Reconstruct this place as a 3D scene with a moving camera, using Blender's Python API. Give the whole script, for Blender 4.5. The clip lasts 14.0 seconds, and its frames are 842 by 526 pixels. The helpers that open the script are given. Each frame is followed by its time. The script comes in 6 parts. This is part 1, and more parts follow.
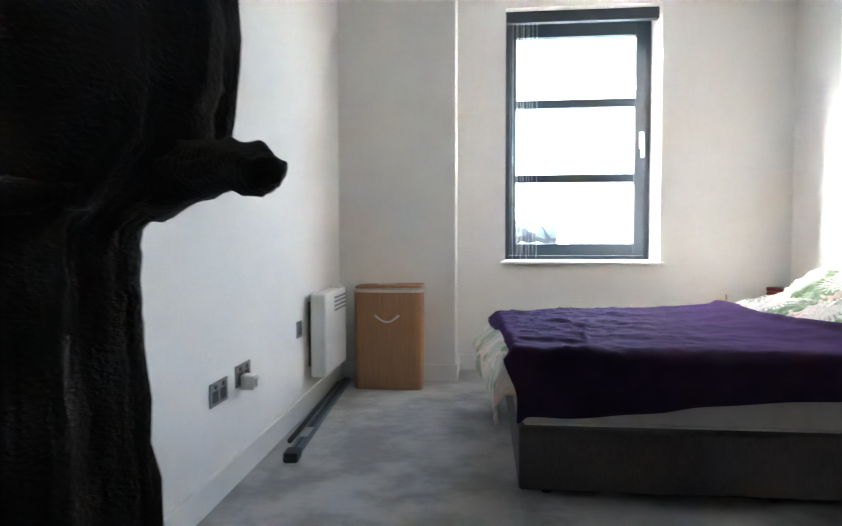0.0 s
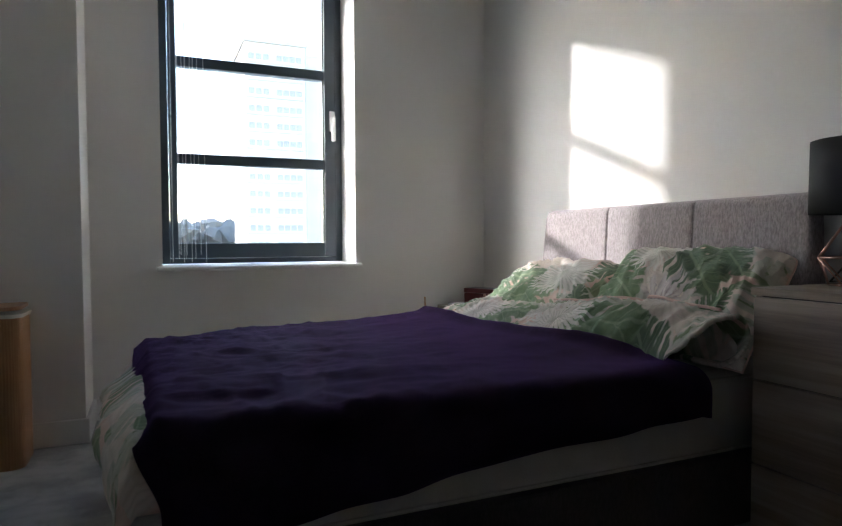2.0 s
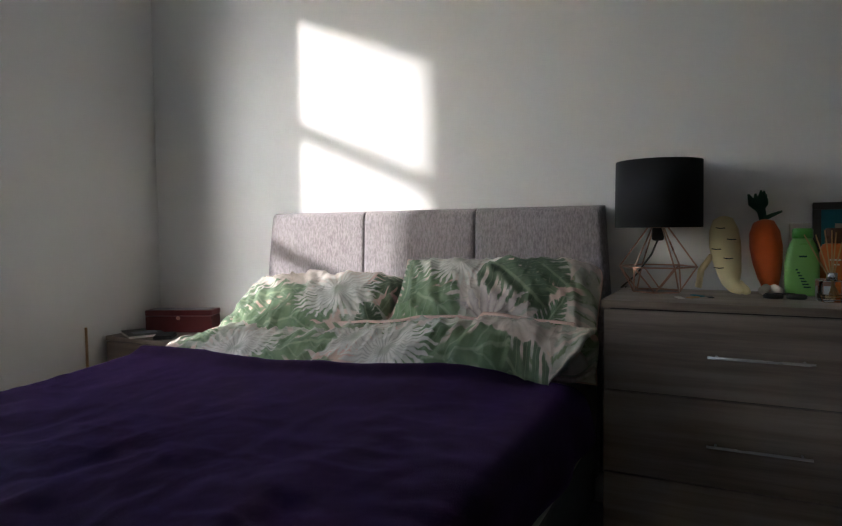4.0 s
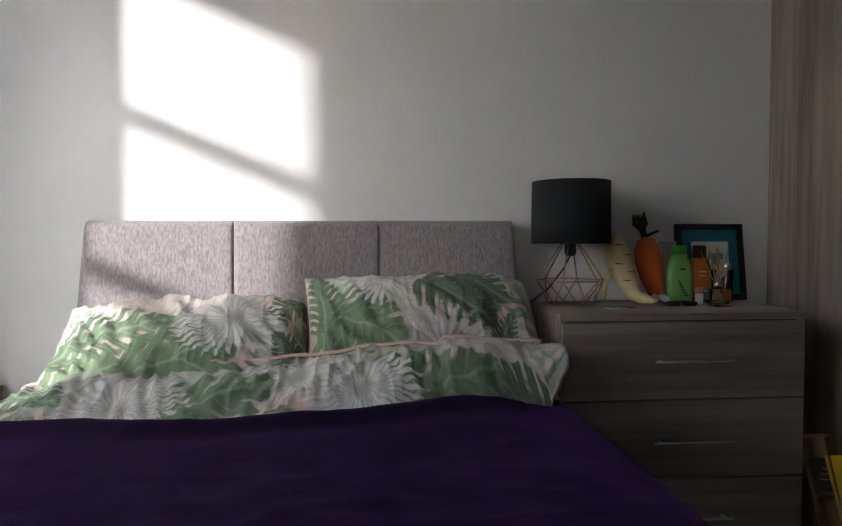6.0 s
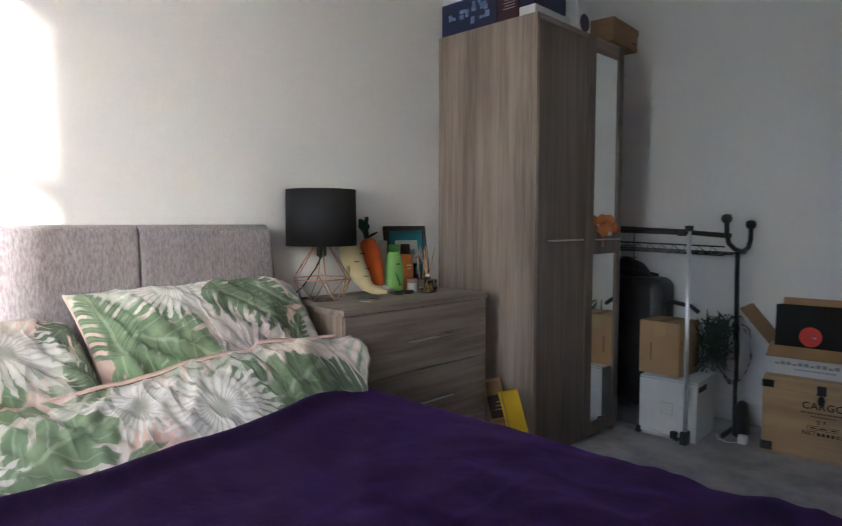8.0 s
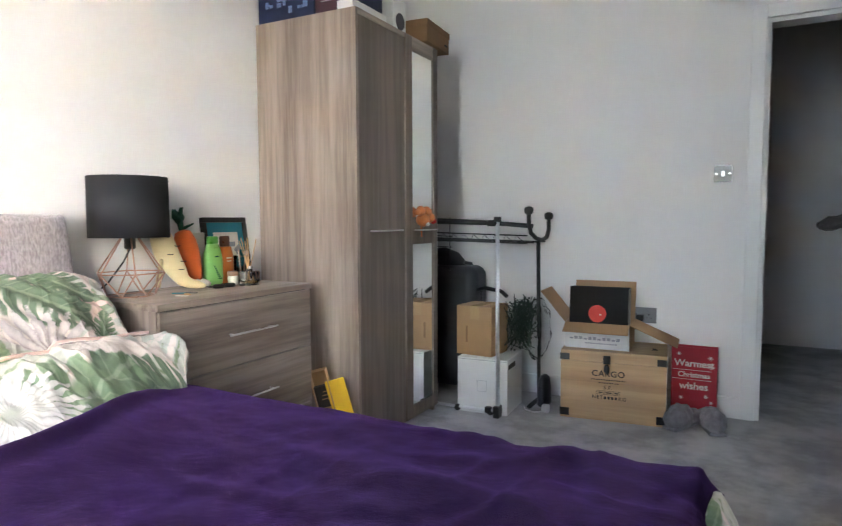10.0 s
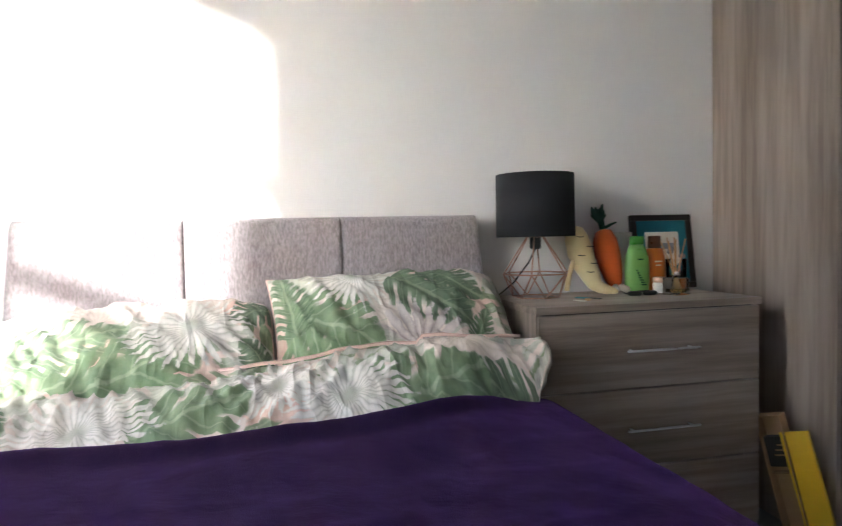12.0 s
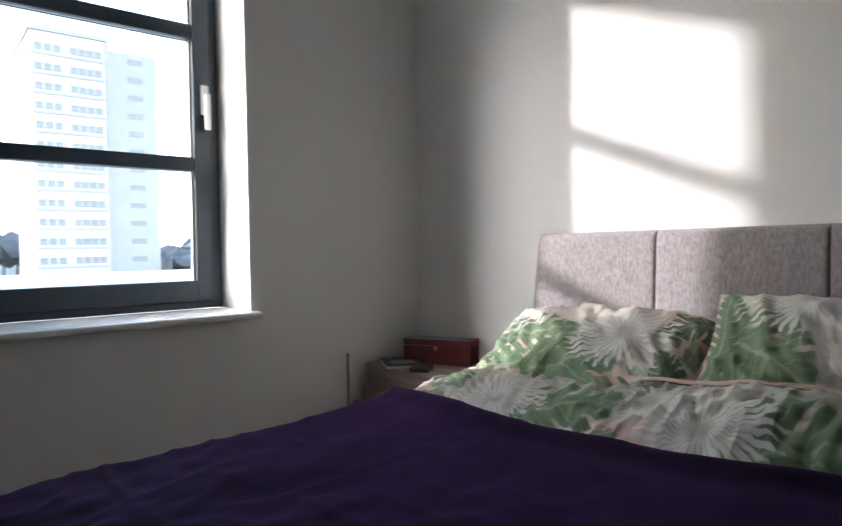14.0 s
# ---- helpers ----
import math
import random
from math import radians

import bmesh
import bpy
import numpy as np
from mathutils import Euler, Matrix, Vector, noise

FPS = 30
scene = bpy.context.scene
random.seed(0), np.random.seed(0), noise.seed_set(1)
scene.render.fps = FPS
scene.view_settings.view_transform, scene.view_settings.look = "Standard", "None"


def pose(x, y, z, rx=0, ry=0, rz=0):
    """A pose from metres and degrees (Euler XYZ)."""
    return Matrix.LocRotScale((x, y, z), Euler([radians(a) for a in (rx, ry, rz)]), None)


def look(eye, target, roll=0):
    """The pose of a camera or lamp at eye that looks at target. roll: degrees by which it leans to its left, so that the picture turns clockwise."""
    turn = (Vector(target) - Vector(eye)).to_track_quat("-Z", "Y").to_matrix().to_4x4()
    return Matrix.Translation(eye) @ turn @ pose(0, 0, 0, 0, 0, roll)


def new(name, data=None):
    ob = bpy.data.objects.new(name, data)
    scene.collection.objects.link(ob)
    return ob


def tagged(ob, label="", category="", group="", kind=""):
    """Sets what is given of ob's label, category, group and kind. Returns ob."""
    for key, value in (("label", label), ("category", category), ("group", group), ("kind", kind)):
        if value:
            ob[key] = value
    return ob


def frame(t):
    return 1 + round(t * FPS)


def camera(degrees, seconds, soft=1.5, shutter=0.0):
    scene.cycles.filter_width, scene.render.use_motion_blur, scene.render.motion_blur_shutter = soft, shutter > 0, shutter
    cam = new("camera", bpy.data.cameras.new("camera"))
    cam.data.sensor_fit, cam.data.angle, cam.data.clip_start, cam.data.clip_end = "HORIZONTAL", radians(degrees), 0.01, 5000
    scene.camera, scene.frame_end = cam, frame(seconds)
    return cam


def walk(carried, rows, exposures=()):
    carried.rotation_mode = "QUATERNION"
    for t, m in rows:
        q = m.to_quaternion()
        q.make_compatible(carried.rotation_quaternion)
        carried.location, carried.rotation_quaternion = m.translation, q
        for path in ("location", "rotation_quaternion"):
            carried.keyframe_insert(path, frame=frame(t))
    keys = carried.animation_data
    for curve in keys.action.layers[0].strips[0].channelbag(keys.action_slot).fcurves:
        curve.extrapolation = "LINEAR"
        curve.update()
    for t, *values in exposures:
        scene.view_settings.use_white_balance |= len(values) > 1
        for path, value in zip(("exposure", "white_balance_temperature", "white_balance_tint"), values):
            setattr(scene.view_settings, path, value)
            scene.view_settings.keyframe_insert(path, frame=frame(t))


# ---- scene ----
cam = camera(68.6, 14.0, soft=1.2, shutter=0.2)
PATH = [
    (0, (1.597, 1.799, 0.959), (1.4, 3.787, 0.874), -0.1),
    (0.5, (1.578, 2.024, 0.922), (1.746, 4.015, 0.843), -0.2),
    (1, (1.666, 2.247, 0.927), (2.032, 4.212, 0.849), -0.3),
    (1.5, (1.737, 2.491, 0.923), (2.268, 4.418, 0.848), -0.3),
    (2, (1.713, 2.7, 0.921), (2.509, 4.532, 0.845), -0.2),
    (2.5, (1.684, 2.974, 0.949), (2.671, 4.711, 0.871), -0.0),
    (3, (1.613, 3.155, 0.966), (2.879, 4.701, 0.881), -0.0),
    (3.5, (1.444, 3.363, 1.003), (3.144, 4.411, 0.896), -0.6),
    (4, (1.447, 3.612, 0.990), (3.236, 4.500, 0.883), -0.6),
    (4.2, (1.457, 3.702, 0.990), (3.306, 4.458, 0.899), -0.2),
    (6.3, (1.509, 4.633, 0.995), (3.488, 4.353, 0.919), -0.3),
    (6.5, (1.504, 4.720, 1.006), (3.470, 4.363, 0.922), -0.4),
    (7, (1.484, 4.918, 1.054), (3.367, 4.253, 0.941), -0.2),
    (7.5, (1.607, 5.072, 1.066), (3.277, 3.974, 0.928), 0.0),
    (8, (1.664, 5.226, 1.076), (3.055, 3.796, 0.946), 0.0),
    (8.2, (1.658, 5.304, 1.089), (2.928, 3.764, 0.956), 0.2),
    (9.2, (1.712, 5.31, 1.088), (2.363, 3.42, 0.945), 0.2),
    (10.3, (1.620, 5.185, 1.028), (2.720, 3.519, 0.895), -0.5),
    (10.5, (1.617, 5.134, 1.017), (2.818, 3.540, 0.891), -0.7),
    (11, (1.606, 5.037, 0.992), (3.088, 3.698, 0.884), -1.1),
    (11.5, (1.574, 4.898, 1.007), (3.296, 3.885, 0.915), -1.1),
    (12, (1.603, 4.664, 0.999), (3.546, 4.218, 0.914), -1.3),
    (12.5, (1.606, 4.463, 1.002), (3.604, 4.456, 0.921), -1.3),
    (13, (1.606, 4.280, 1.040), (3.541, 4.771, 0.949), -1.4),
    (13.5, (1.747, 4.069, 0.996), (3.427, 5.153, 0.949), -1.1),
    (14, (1.776, 3.91, 1.022), (3.055, 5.447, 0.975), -1.0),
]
EXPOSURES = [(0.0, 5.3, 6000, 10), (0.5, 4.45, 6000, 10), (1.0, 3.95, 6050, 10), (1.5, 3.6, 6000, 10), (2.5, 3.1, 6000, 10), (4.0, 3.05, 5950, 10), (6.5, 2.9, 5900, 11), (7.5, 3.4, 5950, 12), (8.2, 4.4, 6050, 13.5), (10.3, 5.4, 6200, 14.5), (11.0, 5.2, 6150, 14), (11.5, 4.9, 6100, 13), (12.0, 4.3, 6050, 13), (12.5, 3.4, 5900, 11), (13.0, 2.95, 5950, 11), (14.0, 3.0, 5950, 12)]
walk(cam, [(t, look(eye, target, roll)) for t, eye, target, roll in PATH], EXPOSURES)

# ---- sky and sun ----
SUN_WAY = Vector((1.0, -1.05, -0.44)).normalized()
world = bpy.data.worlds.new("sky")
scene.world = world
world.use_nodes = True
_nt = world.node_tree
_sky = _nt.nodes.new("ShaderNodeTexSky")
_sky.sky_type, _sky.sun_disc = "NISHITA", False
_sky.sun_elevation = math.asin(-SUN_WAY.z)
_sky.sun_rotation = math.atan2(-SUN_WAY.x, -SUN_WAY.y)
_sky.air_density, _sky.dust_density, _sky.ozone_density = 1.0, 0.4, 1.0
_bg = _nt.nodes["Background"]
_bg.inputs["Strength"].default_value = 0.15
_nt.links.new(_sky.outputs[0], _bg.inputs["Color"])
sun = new("sun", bpy.data.lights.new("sun", "SUN"))
sun.data.energy, sun.data.angle, sun.data.color = 0.72, radians(1.9), (1.0, 0.94, 0.87)
sun.rotation_mode = "QUATERNION"
sun.rotation_quaternion = SUN_WAY.to_track_quat("-Z", "Y")

# ---- materials ----
class Sock:
    """A node socket on which arithmetic can be written."""

    def __init__(self, nt, s):
        self.nt, self.s = nt, s

    def op(self, kind, *others, clamp=False):
        n = self.nt.nodes.new("ShaderNodeMath")
        n.operation, n.use_clamp = kind, clamp
        for k, v in enumerate((self, *others)):
            if isinstance(v, Sock):
                self.nt.links.new(v.s, n.inputs[k])
            else:
                n.inputs[k].default_value = v
        return Sock(self.nt, n.outputs[0])

    def __add__(self, o): return self.op("ADD", o)
    def __sub__(self, o): return self.op("SUBTRACT", o)
    def __mul__(self, o): return self.op("MULTIPLY", o)
    def __truediv__(self, o): return self.op("DIVIDE", o)

    def step(self, lo, hi):
        """0 below lo, 1 above hi, smooth between; falling where hi < lo."""
        n = self.nt.nodes.new("ShaderNodeMapRange")
        n.interpolation_type = "SMOOTHSTEP"
        a, b, up = (lo, hi, True) if lo < hi else (hi, lo, False)
        n.inputs[1].default_value, n.inputs[2].default_value = a, b
        n.inputs[3].default_value, n.inputs[4].default_value = (0, 1) if up else (1, 0)
        self.nt.links.new(self.s, n.inputs[0])
        return Sock(self.nt, n.outputs[0])


def node(nt, kind, ins=None, **attrs):
    n = nt.nodes.new(kind)
    for k, v in attrs.items():
        setattr(n, k, v)
    for k, v in (ins or {}).items():
        if isinstance(v, Sock):
            nt.links.new(v.s, n.inputs[k])
        elif isinstance(v, bpy.types.NodeSocket):
            nt.links.new(v, n.inputs[k])
        else:
            n.inputs[k].default_value = v
    return n


def blend(nt, fac, a, b, mode="MIX"):
    n = nt.nodes.new("ShaderNodeMix")
    n.data_type, n.blend_type = "RGBA", mode
    for k, v in ((0, fac), (6, a), (7, b)):
        if isinstance(v, Sock):
            nt.links.new(v.s, n.inputs[k])
        elif isinstance(v, bpy.types.NodeSocket):
            nt.links.new(v, n.inputs[k])
        else:
            n.inputs[k].default_value = (*v, 1) if isinstance(v, tuple) else v
    return n.outputs[2]


def blank(name):
    m = bpy.data.materials.new(name)
    m.use_nodes = True
    nt = m.node_tree
    return m, nt, nt.nodes["Principled BSDF"]


def coords(nt, scale=(1, 1, 1), kind="Object"):
    tc = nt.nodes.new("ShaderNodeTexCoord")
    mp = node(nt, "ShaderNodeMapping", {"Vector": tc.outputs[kind], "Scale": scale})
    return mp.outputs[0]


def noise_tex(nt, vec, scale, detail=4.0, rough=0.55):
    n = node(nt, "ShaderNodeTexNoise", {"Vector": vec, "Scale": scale, "Detail": detail, "Roughness": rough})
    return Sock(nt, n.outputs[0])


def put_bump(nt, bsdf, height, strength, distance):
    b = node(nt, "ShaderNodeBump", {"Height": height, "Strength": strength, "Distance": distance})
    nt.links.new(b.outputs[0], bsdf.inputs["Normal"])


def plain(name, base, rough=0.55, metal=0.0, var=0.12, scale=9.0, fine=160.0, bump=0.15, depth=0.001, stretch=(1, 1, 1), sheen=0.0, kind="Object"):
    """One colour with large soft variation, fine grain and a fine relief."""
    m, nt, b = blank(name)
    v = coords(nt, stretch, kind)
    big, small = noise_tex(nt, v, scale), noise_tex(nt, v, fine, 2.0)
    mixed = (big.step(0.25, 0.75) * 0.65) + (small * 0.35)
    lo = tuple(c * (1 - var) for c in base)
    hi = tuple(min(1.0, c * (1 + var)) for c in base)
    nt.links.new(blend(nt, mixed, lo, hi), b.inputs["Base Color"])
    nt.links.new(((big * 0.18) + (rough - 0.09)).s, b.inputs["Roughness"])
    b.inputs["Metallic"].default_value = metal
    if sheen:
        b.inputs["Sheen Weight"].default_value = sheen
        b.inputs["Sheen Roughness"].default_value = 0.5
    if bump:
        put_bump(nt, b, small, bump, depth)
    return m


def wood(name, dark, light, axis, rough=0.5, width=34.0, contrast=1.0):
    """Laminate or timber with streaks along one axis."""
    m, nt, b = blank(name)
    long = {"x": (0.05, 1, 1), "y": (1, 0.05, 1), "z": (1, 1, 0.05)}[axis]
    v = coords(nt, long)
    warp = noise_tex(nt, v, width * 0.25, 3.0)
    band = noise_tex(nt, v, width, 5.0, 0.6)
    fine = noise_tex(nt, v, width * 6.0, 3.0, 0.7)
    tone = ((warp.step(0.3, 0.7) * 0.35) + (band.step(0.32, 0.68) * 0.4 * contrast) + (fine * 0.3))
    nt.links.new(blend(nt, tone, dark, light), b.inputs["Base Color"])
    nt.links.new(((fine * 0.2) + (rough - 0.1)).s, b.inputs["Roughness"])
    put_bump(nt, b, (fine * 0.6) + (band * 0.4), 0.12, 0.0006)
    return m


def glass(name, tint=(1, 1, 1), rough=0.0, ior=1.45):
    m, nt, b = blank(name)
    b.inputs["Base Color"].default_value = (*tint, 1)
    b.inputs["Roughness"].default_value = rough
    b.inputs["IOR"].default_value = ior
    b.inputs["Transmission Weight"].default_value = 1.0
    return m


def leaf_print(name, leaves):
    """Cotton printed with palm leaves on blush pink in a loose watercolour hand. Leaves: kind, stalk and tip in metres of cloth."""
    m, nt, b = blank(name)
    uv = nt.nodes.new("ShaderNodeUVMap")

    def warp(vec, scale, amount):
        wob = node(nt, "ShaderNodeTexNoise", {"Vector": vec, "Scale": scale, "Detail": 3.0})
        off = node(nt, "ShaderNodeVectorMath", {0: wob.outputs[1], 1: (-0.5, -0.5, -0.5)}, operation="ADD")
        off = node(nt, "ShaderNodeVectorMath", {0: off.outputs[0], "Scale": amount}, operation="SCALE")
        return node(nt, "ShaderNodeVectorMath", {0: vec, 1: off.outputs[0]}, operation="ADD").outputs[0]
    base = warp(warp(uv.outputs[0], 6.0, 0.030), 45.0, 0.006)
    grain = noise_tex(nt, uv.outputs[0], 34.0, 5.0, 0.65)
    ragged = noise_tex(nt, uv.outputs[0], 80.0, 3.0, 0.6)
    weave = noise_tex(nt, uv.outputs[0], 900.0, 1.0)
    wash = noise_tex(nt, uv.outputs[0], 9.0, 4.0, 0.6)
    sep = node(nt, "ShaderNodeSeparateXYZ", {0: base})
    along, across = Sock(nt, sep.outputs[0]), Sock(nt, sep.outputs[1])

    def placed(u0, v0, u1, v1):
        """Axes of one leaf: p runs from stalk to tip, q to the side; the print repeats every 0.84 m."""
        size = math.hypot(u1 - u0, v1 - v0)
        c, k = (u1 - u0) / size, (v1 - v0) / size
        du, dv = (along - u0).op("WRAP", 0.42, -0.42), (across - v0).op("WRAP", 0.9, -0.9)
        return (du * c + dv * k) * (1 / size), (dv * c - du * k) * (1 / size)

    def scattered(size, off):
        v = node(nt, "ShaderNodeMapping", {"Vector": base, "Scale": (1 / size,) * 3, "Location": off}).outputs[0]
        vo = node(nt, "ShaderNodeTexVoronoi", {"Vector": v, "Scale": 1.0, "Randomness": 0.85}, voronoi_dimensions="2D")
        d = node(nt, "ShaderNodeVectorMath", {0: v, 1: vo.outputs["Position"]}, operation="SUBTRACT")
        xy = node(nt, "ShaderNodeSeparateXYZ", {0: d.outputs[0]})
        rnd = node(nt, "ShaderNodeSeparateColor", {0: vo.outputs["Color"]})
        x, y = Sock(nt, xy.outputs[0]), Sock(nt, xy.outputs[1])
        turn = Sock(nt, rnd.outputs[0]) * 6.283
        c, k = turn.op("COSINE"), turn.op("SINE")
        return (x * c + y * k) * 0.9 + 0.5, (y * c - x * k) * 0.9

    def fan(p, q, count, spread):
        """A fan palm: pointed leaflets that spread from one point."""
        ang = q.op("ARCTAN2", p)
        rad = (p * p + q * q).op("SQRT")
        rib = (ang * (count * 0.5) + (ragged - 0.5) * 0.3 + (grain - 0.5) * 0.5).op("SINE").op("ABSOLUTE")
        edge = rib.op("POWER", 1.2) * 0.46 + 0.50 + (grain - 0.5) * 0.75 + (wash - 0.5) * 0.6
        inside = (edge - rad).step(-0.03, 0.09) * ang.op("ABSOLUTE").step(spread, spread - 0.25)
        return inside, rib, rad

    def split(p, q, width, notches, lo, hi, core):
        """A leaf with a midrib and slanting cuts that run to its edge."""
        run = p.op("MAXIMUM", 0.0).op("MINIMUM", 1.0)
        half = (run.op("POWER", 0.72) * 3.1416).op("SINE").op("MAXIMUM", 0.0).op("POWER", 0.6) * width
        side = q.op("ABSOLUTE")
        cut = ((p - side * 0.85) * (notches * 6.283) + (ragged - 0.5) * 0.5 + (grain - 0.5) * 0.7).op("SINE")
        hole = cut.step(lo, hi) * side.step(core, core + 0.07)
        inside = (half - side + (grain - 0.5) * 0.10).step(-0.01, 0.03) * (hole * -1.0 + 1.0)
        return inside, cut, side

    def green(cut, side, dark, light, vein):
        g = blend(nt, (cut * 0.13) + (grain * 0.9) + (wash * 0.7) - 0.45, dark, light)
        g = blend(nt, cut.step(-0.93, -0.99) * 0.35, g, vein)
        return blend(nt, side.step(0.026, 0.008) * 0.55, g, vein)
    col = blend(nt, wash.step(0.3, 0.7), (0.64, 0.42, 0.33), (0.78, 0.61, 0.52))
    # a scattered ground of pale and green leaves
    p, q = scattered(0.27, (0.3, 1.7, 0))
    f, cut, side = split(p, q, 0.40, 4.0, 0.35, 0.65, 0.07)
    col = blend(nt, f * 0.92, col, green(cut, side, (0.075, 0.150, 0.055), (0.30, 0.39, 0.20), (0.42, 0.49, 0.31)))
    p, q = scattered(0.34, (5.2, 2.4, 0))
    f, rib, rad = fan(p - 0.5, q, 26.0, 2.6)
    col = blend(nt, f * 0.6, col, blend(nt, rib * 0.5 + ragged * 0.5, (0.44, 0.42, 0.36), (0.76, 0.72, 0.66)))
    # the large leaves
    for kind, u0, v0, u1, v1 in leaves:
        p, q = placed(u0, v0, u1, v1)
        if kind in ("fan", "mauve"):
            f, rib, rad = fan(p, q * 1.15, 31.0 if kind == "fan" else 19.0, 3.3 if kind == "fan" else 1.3)
            low, high = ((0.40, 0.38, 0.32), (0.80, 0.76, 0.70)) if kind == "fan" else ((0.22, 0.16, 0.17), (0.66, 0.58, 0.54))
            g = blend(nt, rib.op("POWER", 0.7) * 0.75 + ragged * 0.5 + grain * 0.4 - 0.35, low, high)
            g = blend(nt, rad.step(0.26, 0.03) * 0.65, g, (0.26, 0.29, 0.19))
        elif kind == "frond":
            f, cut, side = split(p, q, 0.27, 8.0, 0.25, 0.6, 0.05)
            g = green(cut, side, (0.040, 0.105, 0.040), (0.20, 0.31, 0.14), (0.34, 0.43, 0.25))
        elif kind == "dark":
            f, cut, side = split(p, q, 0.36, 6.0, 0.45, 0.75, 0.10)
            g = green(cut, side, (0.026, 0.072, 0.028), (0.14, 0.23, 0.10), (0.28, 0.36, 0.20))
        else:
            f, cut, side = split(p, q, 0.43, 4.0, 0.60, 0.80, 0.12)
            g = green(cut, side, (0.070, 0.155, 0.058), (0.25, 0.36, 0.17), (0.40, 0.49, 0.30))
        col = blend(nt, f * 0.96, col, g)
    col = blend(nt, weave * 0.08 + ragged * 0.05, col, (0.84, 0.80, 0.75))
    nt.links.new(col, b.inputs["Base Color"])
    b.inputs["Roughness"].default_value = 0.85
    b.inputs["Sheen Weight"].default_value = 0.1
    slant = node(nt, "ShaderNodeMapping", {"Vector": uv.outputs[0], "Rotation": (0, 0, 0.6), "Scale": (0.45, 1.5, 1.0)}).outputs[0]
    crease = noise_tex(nt, uv.outputs[0], 11.0, 3.0, 0.5)
    pleat = ((noise_tex(nt, slant, 7.0, 2.0, 0.45) - 0.5).op("ABSOLUTE") * -9.0 + 1.0).op("MAXIMUM", 0.0)
    put_bump(nt, b, crease * 0.45 + pleat * 0.35 + weave * 0.04, 0.85, 0.016)
    return m


def fleece(name, dark, light):
    m, nt, b = blank(name)
    uv = nt.nodes.new("ShaderNodeUVMap").outputs[0]
    stroke = noise_tex(nt, uv, 9.0, 5.0, 0.65)
    pile = noise_tex(nt, uv, 420.0, 2.0)
    nt.links.new(blend(nt, stroke.step(0.30, 0.80) * 0.45 + pile * 0.3 + 0.12, dark, light), b.inputs["Base Color"])
    b.inputs["Roughness"].default_value = 0.75
    b.inputs["Sheen Weight"].default_value = 0.19
    b.inputs["Sheen Roughness"].default_value = 0.45
    b.inputs["Sheen Tint"].default_value = (0.48, 0.19, 0.85, 1)
    b.inputs["Specular IOR Level"].default_value = 0.04
    b.inputs["Specular Tint"].default_value = (0.55, 0.15, 0.85, 1)
    put_bump(nt, b, stroke * 0.9 + pile * 0.2, 0.6, 0.014)
    return m


def carpet(name):
    m, nt, b = blank(name)
    v = coords(nt)
    tread, tuft = noise_tex(nt, v, 3.2, 5.0, 0.65), noise_tex(nt, v, 260.0, 2.0)
    mid = noise_tex(nt, v, 22.0, 3.0)
    tone = tread.step(0.37, 0.63) * 0.6 + mid * 0.22 + tuft * 0.25
    nt.links.new(blend(nt, tone, (0.175, 0.168, 0.166), (0.50, 0.485, 0.47)), b.inputs["Base Color"])
    b.inputs["Roughness"].default_value = 0.95
    b.inputs["Sheen Weight"].default_value = 0.2
    put_bump(nt, b, tuft * 0.8 + mid * 0.6 + tread, 0.7, 0.006)
    return m


def marl(name, dark, light):
    """Woven upholstery with short upright flecks."""
    m, nt, b = blank(name)
    v = coords(nt, (1, 1, 0.35))
    fleck = noise_tex(nt, v, 150.0, 3.0, 0.7)
    broad = noise_tex(nt, v, 45.0, 3.0, 0.6)
    tone = fleck.step(0.32, 0.68) * 0.65 + broad * 0.4 - 0.03
    nt.links.new(blend(nt, tone, dark, light), b.inputs["Base Color"])
    b.inputs["Roughness"].default_value = 0.92
    b.inputs["Sheen Weight"].default_value = 0.2
    put_bump(nt, b, fleck, 0.5, 0.002)
    return m


def bamboo(name):
    m, nt, b = blank(name)
    v = coords(nt)
    sep = node(nt, "ShaderNodeSeparateXYZ", {0: v})
    along = Sock(nt, sep.outputs[0]) + Sock(nt, sep.outputs[1])
    strip = (along * 520.0).op("SINE")
    tone = noise_tex(nt, coords(nt, (1, 1, 0.08)), 90.0, 4.0)
    nt.links.new(blend(nt, tone * 0.7 + strip * 0.14, (0.30, 0.135, 0.055), (0.57, 0.31, 0.145)), b.inputs["Base Color"])
    b.inputs["Roughness"].default_value = 0.45
    put_bump(nt, b, strip, 0.5, 0.0015)
    return m


WALL = plain("wall_paint", (0.80, 0.783, 0.758), 0.85, var=0.025, scale=2.5, fine=240.0, bump=0.12, depth=0.0012)
CEIL = plain("ceiling_paint", (0.86, 0.86, 0.85), 0.9, var=0.02, scale=2.0, bump=0.1)
WHITE = plain("white_gloss_paint", (0.78, 0.77, 0.75), 0.38, var=0.04, scale=5.0, bump=0.05)
CARPET = carpet("grey_carpet")
FRAME = plain("slate_blue_frame", (0.035, 0.050, 0.066), 0.42, var=0.12, bump=0.06)
STEEL = plain("brushed_steel", (0.68, 0.67, 0.65), 0.30, 1.0, var=0.06, stretch=(1, 1, 12), fine=300.0)
